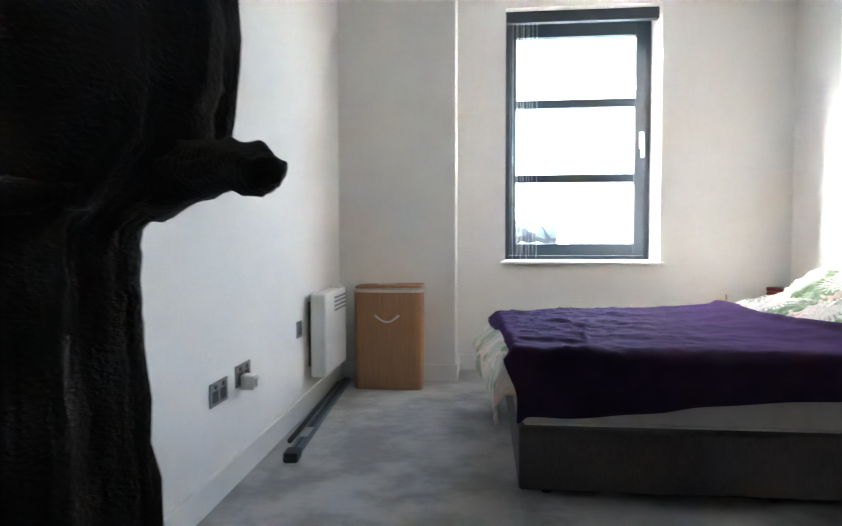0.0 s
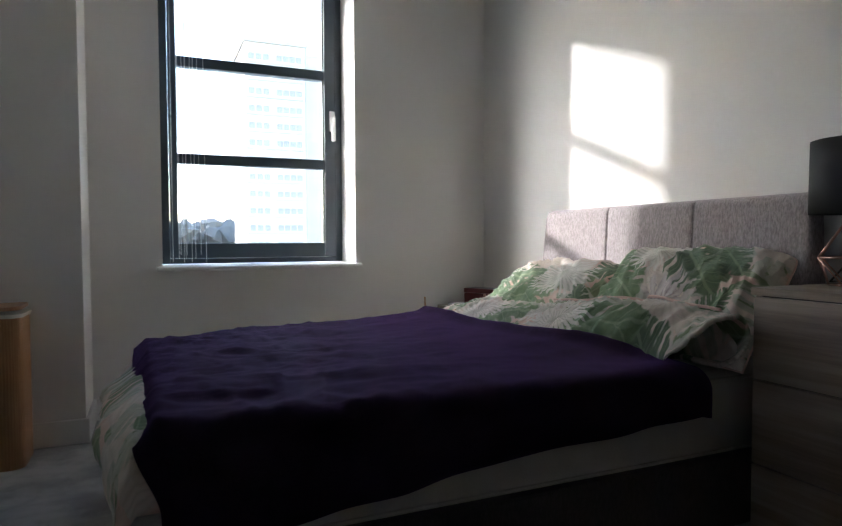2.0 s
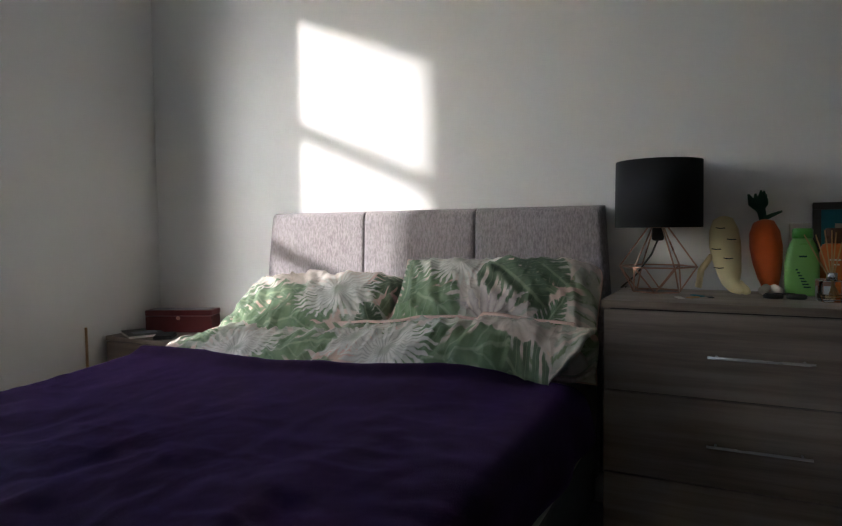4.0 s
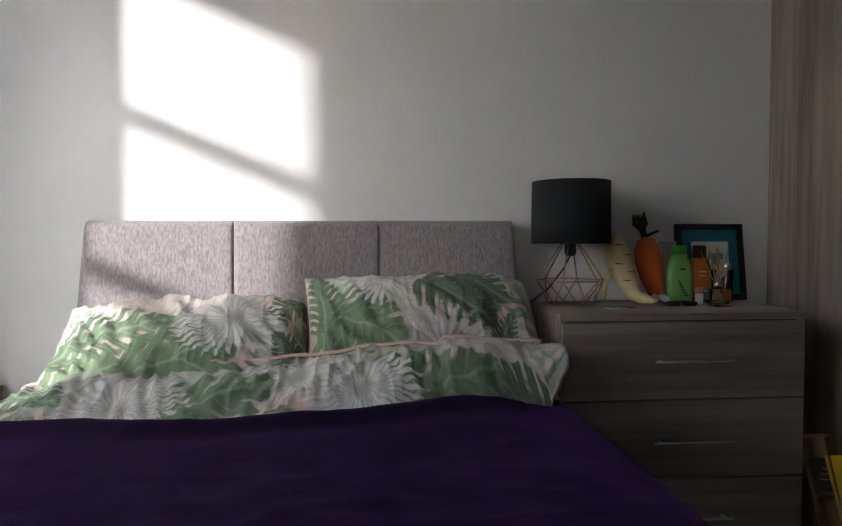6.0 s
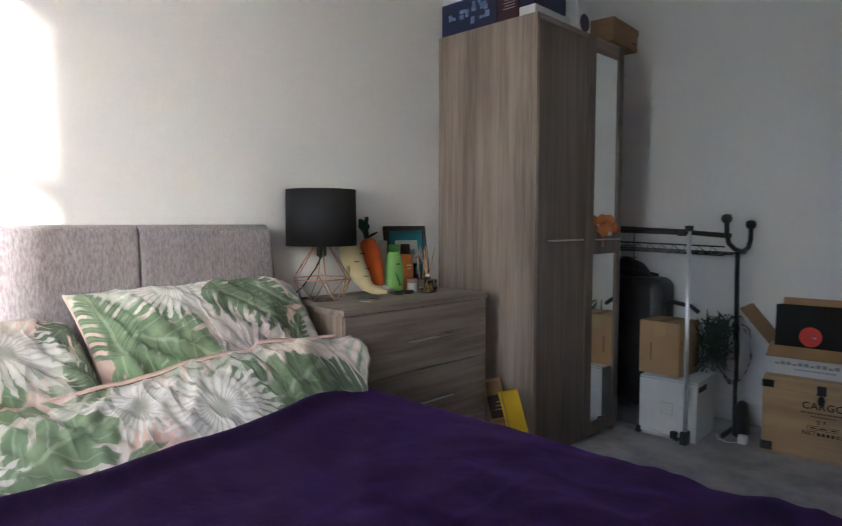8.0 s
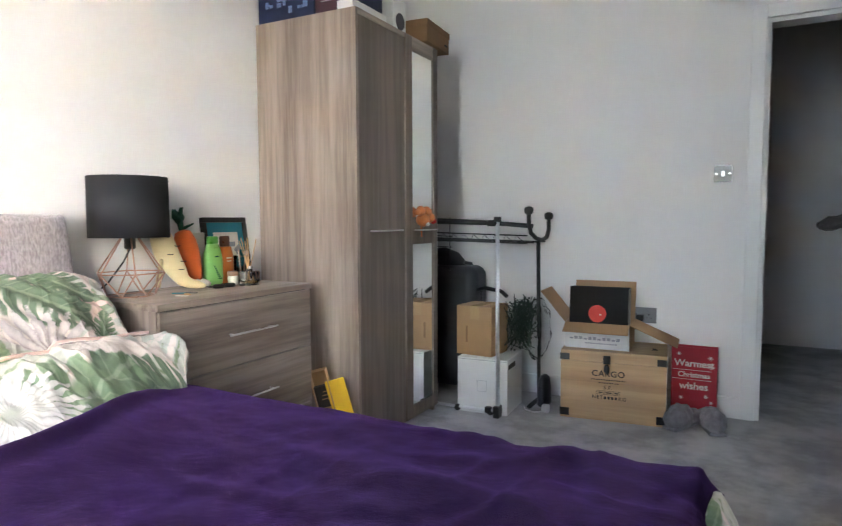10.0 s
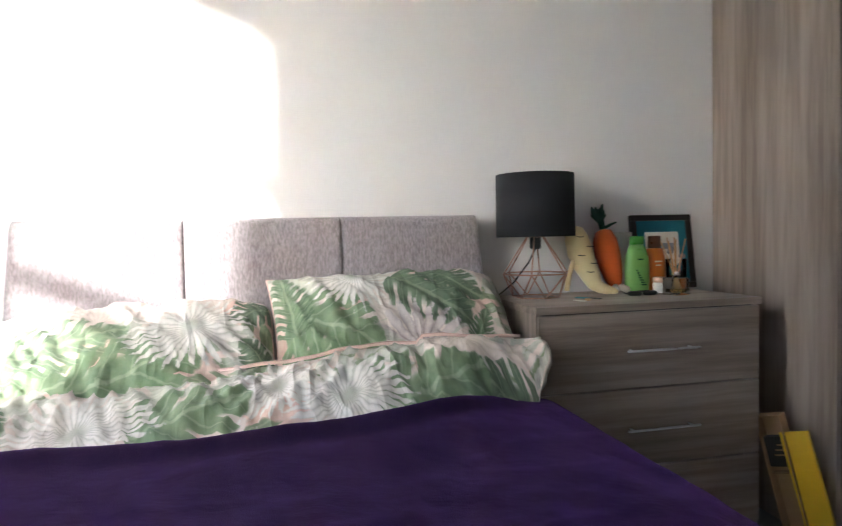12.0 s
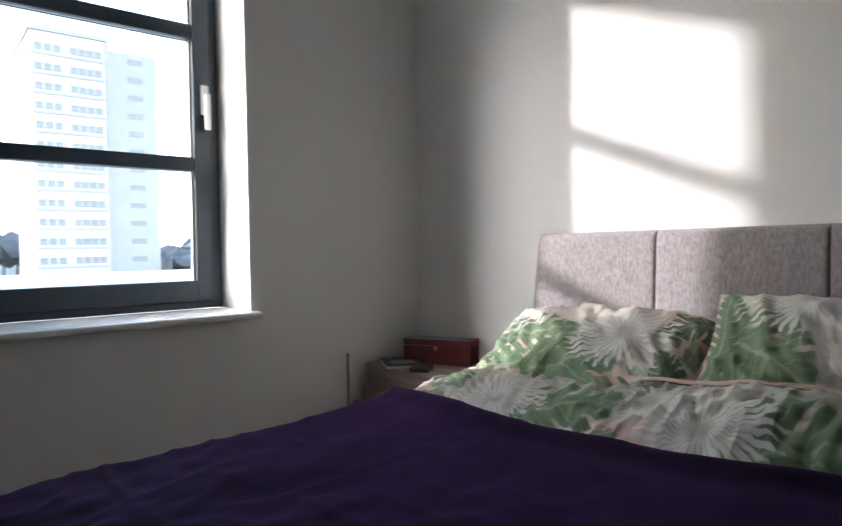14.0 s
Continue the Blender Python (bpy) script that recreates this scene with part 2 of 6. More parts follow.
CHROME = plain("chrome", (0.75, 0.75, 0.76), 0.15, 1.0, var=0.03, bump=0.02)
GUN = plain("dull_steel_plate", (0.24, 0.24, 0.24), 0.5, 0.7, var=0.1)
BLACKPL = plain("black_plastic", (0.012, 0.012, 0.013), 0.42, var=0.2, bump=0.1)
BLACKMT = plain("black_coated_metal", (0.014, 0.014, 0.015), 0.36, var=0.2, bump=0.08)
WHITEPL = plain("white_plastic", (0.74, 0.74, 0.72), 0.35, var=0.03, bump=0.03)
GLASS = glass("window_glass")
CLEAR = glass("clear_glass", (0.97, 0.99, 0.98), 0.0, 1.18)
MIRROR = plain("mirror_silver", (0.86, 0.88, 0.87), 0.03, 1.0, var=0.01, bump=0.0)
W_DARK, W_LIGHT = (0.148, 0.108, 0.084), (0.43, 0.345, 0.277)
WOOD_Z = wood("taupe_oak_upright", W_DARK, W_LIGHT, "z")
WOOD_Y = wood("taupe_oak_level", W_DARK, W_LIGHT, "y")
# Darker copy of the same oak; the door fronts' shade is in the colour.
WOOD_SHADED = wood("taupe_oak_shaded", (0.098, 0.073, 0.058), (0.25, 0.198, 0.160), "z", contrast=0.8)
PINE = wood("pale_crate_pine", (0.36, 0.21, 0.10), (0.62, 0.42, 0.23), "x", width=22.0)
MARL = marl("grey_marl_upholstery", (0.185, 0.160, 0.164), (0.42, 0.375, 0.378))
SEAM = plain("dark_seam", (0.06, 0.053, 0.052), 0.9)
PRINT = leaf_print("palm_print_duvet", (
    ("dark", 1.58, 0.08, 1.68, 0.27), ("fan", 1.68, 0.72, 1.60, 0.84), ("frond", 1.77, 1.50, 1.60, 1.28), ("leaf", 1.545, 1.04, 1.675, 0.78),
    ("leaf", 1.52, 0.50, 1.69, 0.20), ("fan", 1.597, 1.135, 1.52, 1.29), ("fan", 1.597, 0.563, 1.68, 0.72),
    ("leaf", 1.10, 0.20, 1.30, 0.35), ("frond", 1.10, 0.95, 1.28, 0.70), ("fan", 1.22, 1.20, 1.06, 1.25)))
PRINT_NEAR = leaf_print("palm_print_near_pillow", (
    ("leaf", 3.03, 1.98, 3.10, 1.80), ("dark", 3.37, 1.54, 3.22, 1.36), ("frond", 3.02, 1.44, 3.17, 1.36), ("leaf", 3.22, 1.95, 3.06, 1.70),
    ("fan", 3.335, 1.755, 3.19, 1.67), ("dark", 3.33, 1.64, 3.12, 1.42), ("mauve", 3.04, 1.60, 3.215, 1.56), ("frond", 3.13, 1.94, 3.39, 1.965)))
PRINT_FAR = leaf_print("palm_print_far_pillow", (
    ("leaf", 6.80, 3.97, 6.88, 3.74), ("fan", 7.01, 3.90, 7.08, 3.80), ("leaf", 6.82, 3.74, 6.955, 3.44), ("dark", 7.17, 3.24, 7.04, 3.37),
    ("dark", 6.84, 3.25, 6.98, 3.34), ("frond", 6.935, 4.00, 7.055, 3.63), ("fan", 7.02, 3.475, 6.96, 3.645)))
PURPLE = fleece("purple_fleece", (0.0082, 0.0047, 0.0128), (0.036, 0.0195, 0.052))
DIVAN = marl("charcoal_divan_cloth", (0.040, 0.034, 0.034), (0.080, 0.069, 0.067))
SHEET = plain("cream_mattress_cloth", (0.50, 0.46, 0.42), 0.9, var=0.08, scale=14.0, bump=0.3, depth=0.003)
BLUSH = plain("blush_cotton", (0.72, 0.52, 0.45), 0.9, var=0.12, scale=20.0, bump=0.3)
SHADE = plain("black_lamp_fabric", (0.010, 0.0105, 0.013), 0.75, var=0.15, fine=500.0, bump=0.3)
COPPER = plain("copper_wire", (0.56, 0.34, 0.26), 0.3, 1.0, var=0.08)
BAMBOO = bamboo("bamboo_strips")
LINEN = plain("cream_cotton", (0.66, 0.62, 0.55), 0.9, bump=0.3)
CARD = plain("brown_cardboard", (0.42, 0.25, 0.125), 0.85, var=0.1, scale=6.0, stretch=(1, 1, 0.3), bump=0.15)
CARD_DARK = plain("dark_brown_cardboard", (0.27, 0.15, 0.07), 0.8, var=0.1)
CARD_WHITE = plain("white_carton", (0.68, 0.68, 0.67), 0.7, var=0.04)
TAPE = plain("parcel_tape", (0.50, 0.33, 0.17), 0.25, var=0.05)
INK = plain("printed_ink", (0.035, 0.028, 0.022), 0.8)
INK_SOFT = plain("faded_ink", (0.30, 0.31, 0.34), 0.8)
FUR = plain("black_plush", (0.010, 0.010, 0.011), 0.97, var=0.6, scale=30.0, fine=150.0, bump=0.8, depth=0.005, sheen=0.12)
RED_BOX = plain("oxblood_leatherette", (0.115, 0.016, 0.018), 0.4, var=0.15)
ORANGE = plain("orange_plush", (0.72, 0.13, 0.018), 0.95, var=0.12, fine=320.0, bump=0.5, sheen=0.2)
YELLOW = plain("pale_yellow_plush", (0.72, 0.60, 0.33), 0.95, var=0.08, fine=320.0, bump=0.5, sheen=0.2)
LEAFGRN = plain("dark_green_felt", (0.012, 0.075, 0.045), 0.9, var=0.2, bump=0.4)
GREENPL = plain("lime_green_plastic", (0.22, 0.50, 0.13), 0.3, var=0.06, bump=0.02)
GREENDK = plain("dark_green_plastic", (0.08, 0.33, 0.05), 0.3, var=0.06, bump=0.02)
AMBERPL = plain("amber_orange_plastic", (0.55, 0.14, 0.02), 0.3, var=0.08, bump=0.02)
BROWNPL = plain("brown_plastic", (0.09, 0.035, 0.018), 0.3, var=0.08, bump=0.02)
YELLOWCD = plain("bright_yellow_card", (0.80, 0.50, 0.012), 0.55, var=0.05)
TEAL = plain("teal_mount_card", (0.012, 0.20, 0.26), 0.6, var=0.1)
PAPER = plain("cream_paper", (0.70, 0.66, 0.58), 0.8, var=0.05)
FRAMEBK = plain("black_brown_frame", (0.022, 0.017, 0.015), 0.4, var=0.2)
TUMBLER = glass("thin_clear_tumbler", (0.97, 0.98, 0.98), 0.0, 1.12)
POLE = plain("satin_chrome", (0.80, 0.80, 0.81), 0.36, 1.0, var=0.04, bump=0.02)
REED = plain("diffuser_reed", (0.55, 0.34, 0.16), 0.8, var=0.1)
OIL = glass("amber_oil", (0.95, 0.78, 0.45), 0.0, 1.36)
REDPAPER = plain("red_gift_paper", (0.38, 0.012, 0.022), 0.45, var=0.1)
GREYPLUSH = plain("grey_plush", (0.23, 0.225, 0.24), 0.95, var=0.3, scale=26.0, fine=260.0, bump=0.8, depth=0.006, sheen=0.2)
BROWNPLUSH = plain("ginger_plush", (0.50, 0.15, 0.035), 0.95, var=0.25, scale=30.0, fine=300.0, bump=0.6, sheen=0.2)
REDFELT = plain("red_felt", (0.45, 0.02, 0.02), 0.9)
CASEBK = plain("black_suitcase_nylon", (0.022, 0.022, 0.025), 0.42, var=0.2, fine=500.0, bump=0.3)
WIREGRN = plain("dark_green_wire", (0.010, 0.030, 0.018), 0.5, var=0.3)
NAVY = plain("navy_print_card", (0.016, 0.024, 0.075), 0.4, var=0.4, scale=14.0)
PLUM = plain("plum_print_card", (0.045, 0.012, 0.022), 0.45, var=0.2)
PHOTO = plain("pale_blue_print", (0.16, 0.24, 0.42), 0.4, var=0.6, scale=26.0)
SPEAKER = plain("grey_speaker_cloth", (0.085, 0.080, 0.10), 0.85, fine=600.0, bump=0.4)
SLEEVE = plain("matt_black_sleeve", (0.010, 0.010, 0.010), 0.9, var=0.3, bump=0.05)
LABELRED = plain("record_label_red", (0.62, 0.035, 0.020), 0.6, var=0.05)
TRACKGR = plain("blue_grey_metal", (0.15, 0.19, 0.23), 0.4, 0.6, var=0.1)
CABLEWH = plain("white_cable", (0.70, 0.70, 0.68), 0.5)
BAGCLEAR = glass("thin_polythene", (0.9, 0.92, 0.93), 0.25, 1.1)
# Tower tones are paled: haze and reflected sky are put into the colour.
CONCRETE = plain("hazed_tower_render", (0.62, 0.58, 0.54), 0.9, var=0.08, scale=0.3, fine=3.0, bump=0.0)
CONCRETE2 = plain("grey_tower_panel", (0.44, 0.415, 0.395), 0.9, var=0.08, scale=0.3, fine=3.0, bump=0.0)
TOWERWIN = plain("hazed_tower_window", (0.30, 0.285, 0.27), 0.4, var=0.2, scale=0.5, fine=2.0, bump=0.0)
ROOFWH = plain("white_roof_felt", (0.70, 0.70, 0.70), 0.8, var=0.06, scale=0.2, fine=3.0, bump=0.0)
GROUND = plain("town_ground", (0.13, 0.135, 0.12), 0.95, var=0.4, scale=0.02, fine=0.4, bump=0.0)
FOLIAGE = plain("bare_winter_trees", (0.16, 0.15, 0.14), 0.95, var=0.4, scale=0.4, fine=5.0, bump=0.0)
BRICK = plain("outer_wall_render", (0.35, 0.33, 0.31), 0.9)

# ---- building helpers ----
OFFSET = {}


def thing(name, at, label, category, group="", kind="", turn=0.0, own=False):
    """An Empty at the base of a thing. Parts are given in world places, or in its own axes where own is set."""
    e = new(name)
    e.empty_display_size = 0.1
    e.matrix_basis = pose(*at, 0, 0, turn)
    OFFSET[e.name] = Vector((0, 0, 0)) if own else Vector(at)
    return tagged(e, label, category, group, kind)


def part(name, bm, material, parent=None, label="", smooth=False, uv=False):
    """Links a bmesh as one mesh object under a thing or a part."""
    me = bpy.data.meshes.new(name)
    bmesh.ops.recalc_face_normals(bm, faces=bm.faces[:])
    if smooth:
        for f in bm.faces:
            f.smooth = True
    bm.to_mesh(me)
    bm.free()
    for m in material if isinstance(material, (list, tuple)) else [material]:
        me.materials.append(m)
    ob = new(name, me)
    if parent is not None:
        ob.parent = parent
        if parent.name in OFFSET:
            ob.location = -OFFSET[parent.name]
    if label:
        tagged(ob, label)
    return ob


def solo(name, bm, material, label, category, kind="", group="", smooth=False):
    """A thing that is one mesh."""
    return tagged(part(name, bm, material, None, smooth=smooth), label, category, group, kind)


def box(bm, x0, x1, y0, y1, z0, z1, bevel=0.0, m=None, seg=2, mi=0):
    r = bmesh.ops.create_cube(bm, size=1.0, matrix=Matrix.LocRotScale(((x0 + x1) / 2, (y0 + y1) / 2, (z0 + z1) / 2), None, (abs(x1 - x0), abs(y1 - y0), abs(z1 - z0))))
    vs = r["verts"]
    if bevel:
        es = list({e for v in vs for e in v.link_edges})
        r = bmesh.ops.bevel(bm, geom=es, offset=bevel, segments=seg, profile=0.5, affect="EDGES")
        vs = list({v for f in r["faces"] for v in f.verts} | {v for v in vs if v.is_valid})
    if m is not None:
        bmesh.ops.transform(bm, matrix=m, verts=vs)
    if mi:
        for f in {f for v in vs for f in v.link_faces}:
            f.material_index = mi
    return vs


def bx(x0, x1, y0, y1, z0, z1, bevel=0.0, m=None, seg=2):
    bm = bmesh.new()
    box(bm, x0, x1, y0, y1, z0, z1, bevel, m, seg)
    return bm


def tube(bm, pts, r, seg=8, closed=False, mi=0):
    """A round bar along a line of points."""
    pts = [Vector(p) for p in pts]
    rings, n = [], len(pts)
    up = None
    for k, p in enumerate(pts):
        a = pts[(k - 1) % n] if closed or k else p
        b = pts[(k + 1) % n] if closed or k < n - 1 else p
        d = (b - a).normalized()
        if up is None:
            up = d.orthogonal().normalized()
        up = (up - d * up.dot(d)).normalized()
        side = d.cross(up)
        rr = r[k] if isinstance(r, (list, tuple)) else r
        rings.append([bm.verts.new(p + (up * math.cos(t) + side * math.sin(t)) * rr) for t in (2 * math.pi * j / seg for j in range(seg))])
    pairs = list(zip(rings, rings[1:])) + ([(rings[-1], rings[0])] if closed else [])
    faces = [bm.faces.new((a[j], a[(j + 1) % seg], b[(j + 1) % seg], b[j])) for a, b in pairs for j in range(seg)]
    if not closed:
        faces += [bm.faces.new(rings[0][::-1]), bm.faces.new(rings[-1])]
    for f in faces:
        f.material_index = mi
    return faces


def lathe(bm, profile, at=(0, 0, 0), seg=24, sx=1.0, sy=1.0, mi=0, power=1.0, m=None):
    """A turned shape from (radius, height) pairs; sx, sy flatten it; power under 1 squares its plan."""
    rings = []
    for r, z in profile:
        ring = []
        for j in range(seg):
            t = 2 * math.pi * j / seg
            c, s = math.cos(t), math.sin(t)
            c, s = math.copysign(abs(c) ** power, c), math.copysign(abs(s) ** power, s)
            p = Vector((at[0] + r * c * sx, at[1] + r * s * sy, at[2] + z))
            ring.append(bm.verts.new(m @ p if m is not None else p))
        rings.append(ring)
    faces = [bm.faces.new((a[j], a[(j + 1) % seg], b[(j + 1) % seg], b[j])) for a, b in zip(rings, rings[1:]) for j in range(seg)]
    faces += [bm.faces.new(rings[0][::-1]), bm.faces.new(rings[-1])]
    for f in faces:
        f.material_index = mi
    return faces


def sheet(f, us, vs, uvf=None):
    """A cloth from a function of (u, v) to a place; its print map is in metres."""
    bm = bmesh.new()
    lay = bm.loops.layers.uv.new("UVMap")
    grid = [[bm.verts.new(f(u, v)) for v in vs] for u in us]
    for i in range(len(us) - 1):
        for j in range(len(vs) - 1):
            face = bm.faces.new((grid[i][j], grid[i + 1][j], grid[i + 1][j + 1], grid[i][j + 1]))
            for lp, (a, b) in zip(face.loops, ((i, j), (i + 1, j), (i + 1, j + 1), (i, j + 1))):
                lp[lay].uv = uvf(us[a], vs[b]) if uvf else (us[a], vs[b])
    return bm


def thicken(ob, t):
    s = ob.modifiers.new("thickness", "SOLIDIFY")
    s.thickness, s.offset = t, -1.0
    return ob


def span(a, b, n):
    return [a + (b - a) * k / (n - 1) for k in range(n)]


def soft(lo, hi, v):
    t = max(0.0, min(1.0, (v - lo) / (hi - lo)))
    return t * t * (3 - 2 * t)


def nz(x, y, z, s):
    return noise.noise(Vector((x * s, y * s, z * s)))


def lettering(text, size, m, material, parent, spacing=1.0, name="lettering"):
    c = bpy.data.curves.new(name, "FONT")
    c.body, c.size, c.align_x, c.align_y, c.extrude, c.space_character = text, size, "CENTER", "CENTER", 0.0004, spacing
    c.offset = 0.018 * size
    c.materials.append(material)
    ob = new(name, c)
    ob.parent = parent
    ob.matrix_basis = m
    return ob

# ---- the room's shell ----
XW, XE, YS, YN, YB, TOP = 0.64, 3.70, 1.66, 6.24, 5.87, 2.66
WIN = (1.76, 2.825, 0.785, 2.56)
DOOR = (0.79, 1.595, 2.04)
YO = 6.74


def walls():
    bm = bx(XW - 0.12, XE + 0.12, YS - 2.4, YO, -0.15, 0.0)
    solo("floor", bm, CARPET, "grey mottled carpet with trodden pile", "floor", "structure")
    bm = bx(XW - 0.12, XE + 0.12, YS - 2.4, YO, TOP, TOP + 0.15)
    solo("ceiling", bm, CEIL, "plain white painted ceiling", "ceiling", "structure")
    bm = bx(XE, XE + 0.12, YS - 2.4, YO, 0, TOP)
    solo("wall_east", bm, WALL, "off-white painted wall behind the bed", "wall", "structure")
    bm = bx(XW - 0.12, XW, YS - 2.4, YO, 0, TOP)
    solo("wall_west", bm, WALL, "off-white painted wall with sockets and heater", "wall", "structure")
    bm = bmesh.new()
    x0, x1, z0, z1 = WIN
    for a in ((XW, x0, YN, YO, 0, TOP), (x1, XE, YN, YO, 0, TOP), (x0, x1, YN, YO, 0, z0 - 0.028), (x0, x1, YN, YO, z1, TOP)):
        box(bm, *a)
    solo("wall_north", bm, WALL, "off-white painted wall with a deep window reveal", "wall", "structure")
    bm = bx(XW, 1.42, YB, YN, 0, TOP)
    solo("boxed_pier", bm, WALL, "off-white boxed-in pier in the corner", "pier", "structure")
    bm = bmesh.new()
    d0, d1, dz = DOOR
    for a in ((XW, d0, YS - 0.12, YS, 0, TOP), (d1, XE, YS - 0.12, YS, 0, TOP), (d0, d1, YS - 0.12, YS, dz, TOP)):
        box(bm, *a)
    solo("wall_south", bm, WALL, "off-white painted wall with the doorway", "wall", "structure")
    bm = bx(XW, XE, YS - 2.4, YS - 2.28, 0, TOP)
    solo("wall_hall", bm, WALL, "plain off-white wall across the hall", "wall", "structure")

    def skirting(x0, x1, y0, y1, n):
        bm = bx(x0, x1, y0, y1, 0, 0.112, 0.004)
        solo("baseboard_%d" % n, bm, WHITE, "white gloss painted skirting board", "skirting", "structure")
    skirting(XW, XW + 0.016, 2.0, YB, 1)
    skirting(XW + 0.016, 1.436, YB - 0.016, YB, 2)
    skirting(1.42, 1.436, YB, YN - 0.016, 3)
    skirting(1.42, XE, YN - 0.016, YN, 4)
    skirting(XE - 0.016, XE, YS, YN - 0.016, 5)
    skirting(DOOR[1] + 0.066, XE - 0.016, YS, YS + 0.016, 6)


def doorway():
    d0, d1, dz = DOOR
    t = thing("door_frame", (d0, YS, 0), "white gloss door lining and architrave", "door frame", kind="structure")
    for a in ((d0 - 0.066, d0, dz + 0.066), (d1, d1 + 0.066, dz + 0.066)):
        part("architrave", bx(a[0], a[1], YS, YS + 0.018, 0, a[2], 0.004), WHITE, t)
    part("architrave", bx(d0, d1, YS, YS + 0.018, dz, dz + 0.066, 0.004), WHITE, t)
    part("lining", bx(d0, d0 + 0.022, YS - 0.12, YS, 0, dz), WHITE, t)
    part("lining", bx(d1 - 0.022, d1, YS - 0.12, YS, 0, dz), WHITE, t)
    part("lining", bx(d0 + 0.022, d1 - 0.022, YS - 0.12, YS, dz - 0.022, dz), WHITE, t)
    # the leaf stands part open into the room
    t = thing("door_1", (d0 + 0.024, YS + 0.03, 0.008), "white painted door standing open into the room", "door", kind="structure", turn=77.0, own=True)
    part("leaf", bx(0, 0.757, -0.02, 0.02, 0, 2.0, 0.002), WHITE, t)
    for s in (1, -1):
        bm = bmesh.new()
        lathe(bm, [(0.026, 0), (0.026, 0.008), (0.012, 0.010)], seg=20, m=Matrix.Translation((0.70, s * 0.02, 1.0)) @ pose(0, 0, 0, -90 * s))
        tube(bm, [(0.70, s * 0.02, 1.0), (0.70, s * 0.062, 1.0), (0.69, s * 0.070, 1.0), (0.59, s * 0.070, 1.0)], 0.009, 10)
        part("lever_handle", bm, STEEL, t, "brushed steel lever handle", True)


def window():
    x0, x1, z0, z1 = WIN
    yi, yo = 6.52, 6.59
    w = thing("window_1", (x0, yi, z0), "slate-blue framed casement window with two glazing bars", "window", kind="structure")
    f = part("window_frame", bx(x0, x0 + 0.045, yi, yo, z0, z1 - 0.03, 0.003), FRAME, w, "slate-blue outer frame")
    part("window_frame", bx(x1 - 0.04, x1, yi, yo, z0, z1 - 0.03, 0.003), FRAME, w)
    part("window_frame", bx(x0 + 0.045, x1 - 0.04, yi, yo, z0, z0 + 0.03, 0.003), FRAME, w)
    part("window_frame", bx(x0, x1, yi, yo, z1 - 0.03, z1, 0.003), FRAME, w)
    sx0, sx1, sz0, sz1 = x0 + 0.047, x1 - 0.042, z0 + 0.032, z1 - 0.032
    gx0, gx1, gz0, gz1 = 1.850, 2.712, 0.903, 2.434
    y2, y3 = yi - 0.014, yo - 0.012
    part("sash_stile", bx(sx0, gx0, y2, y3, sz0, sz1, 0.004), FRAME, w)
    part("sash_stile", bx(gx1, sx1, y2, y3, sz0, sz1, 0.004), FRAME, w)
    part("sash_rail", bx(gx0, gx1, y2 + 0.001, y3, sz0, gz0, 0.004), FRAME, w)
    part("sash_rail", bx(gx0, gx1, y2 + 0.001, y3, gz1, sz1, 0.004), FRAME, w)
    for z in (1.945, 1.392):
        part("glazing_bar", bx(gx0, gx1, y2 + 0.006, y3 - 0.004, z - 0.029, z + 0.029, 0.004), FRAME, w)
    lows = (gz0, 1.392 + 0.029, 1.945 + 0.029)
    highs = (1.392 - 0.029, 1.945 - 0.029, gz1)
    for a, b in zip(lows, highs):
        p = part("pane", bx(gx0, gx1, yi + 0.022, yi + 0.028, a, b), GLASS, w, "clear pane")
        p.visible_shadow = False
        bead = bmesh.new()
        box(bead, gx1 - 0.010, gx1, yi + 0.004, yi + 0.021, a, b)
        part("glazing_bead", bead, GUN, w, "pale grey glazing bead")
    h = part("handle", bx(2.742, 2.776, y2 - 0.012, y2, 1.60, 1.725, 0.004), WHITEPL, w, "white lever handle")
    part("lever", bx(2.750, 2.774, y2 - 0.040, y2 - 0.018, 1.535, 1.685, 0.006), WHITEPL, h)
    part("pivot", bx(2.752, 2.772, y2 - 0.020, y2 - 0.010, 1.66, 1.685, 0.003), WHITEPL, h)
    s = thing("window_sill", (x0, YN, z0 - 0.028), "white painted window board with rounded nose", "window sill", kind="structure")
    part("board", bx(x0 - 0.03, x1 + 0.03, YN - 0.055, YN, z0 - 0.028, z0 - 0.002, 0.010, seg=3), WHITE, s)
    part("board", bx(x0, x1, YN, yi, z0 - 0.028, z0 - 0.002), WHITE, s)
    # the blind's head rail and its gathered clear cords
    b = thing("vertical_blind", (x0, 6.34, 2.48), "slate head rail with clear cords gathered at one side", "blind")
    part("head_rail", bx(x0 + 0.002, x1 - 0.002, 6.31, 6.365, 2.480, 2.558, 0.004), FRAME, b)
    for k, x in enumerate((1.815, 1.842, 1.852, 1.872, 1.886, 1.893, 1.915, 1.928, 1.955, 1.985)):
        bm = bmesh.new()
        low = 0.80 + 0.02 * (k % 3)
        tube(bm, [(x, 6.335, 2.50), (x + 0.004 * math.sin(k * 2.1), 6.337, 1.6), (x + 0.006 * math.sin(k), 6.335, low)], 0.0016, 6)
        part("cord", bm, CABLEWH if k % 2 else STEEL, b, smooth=True)


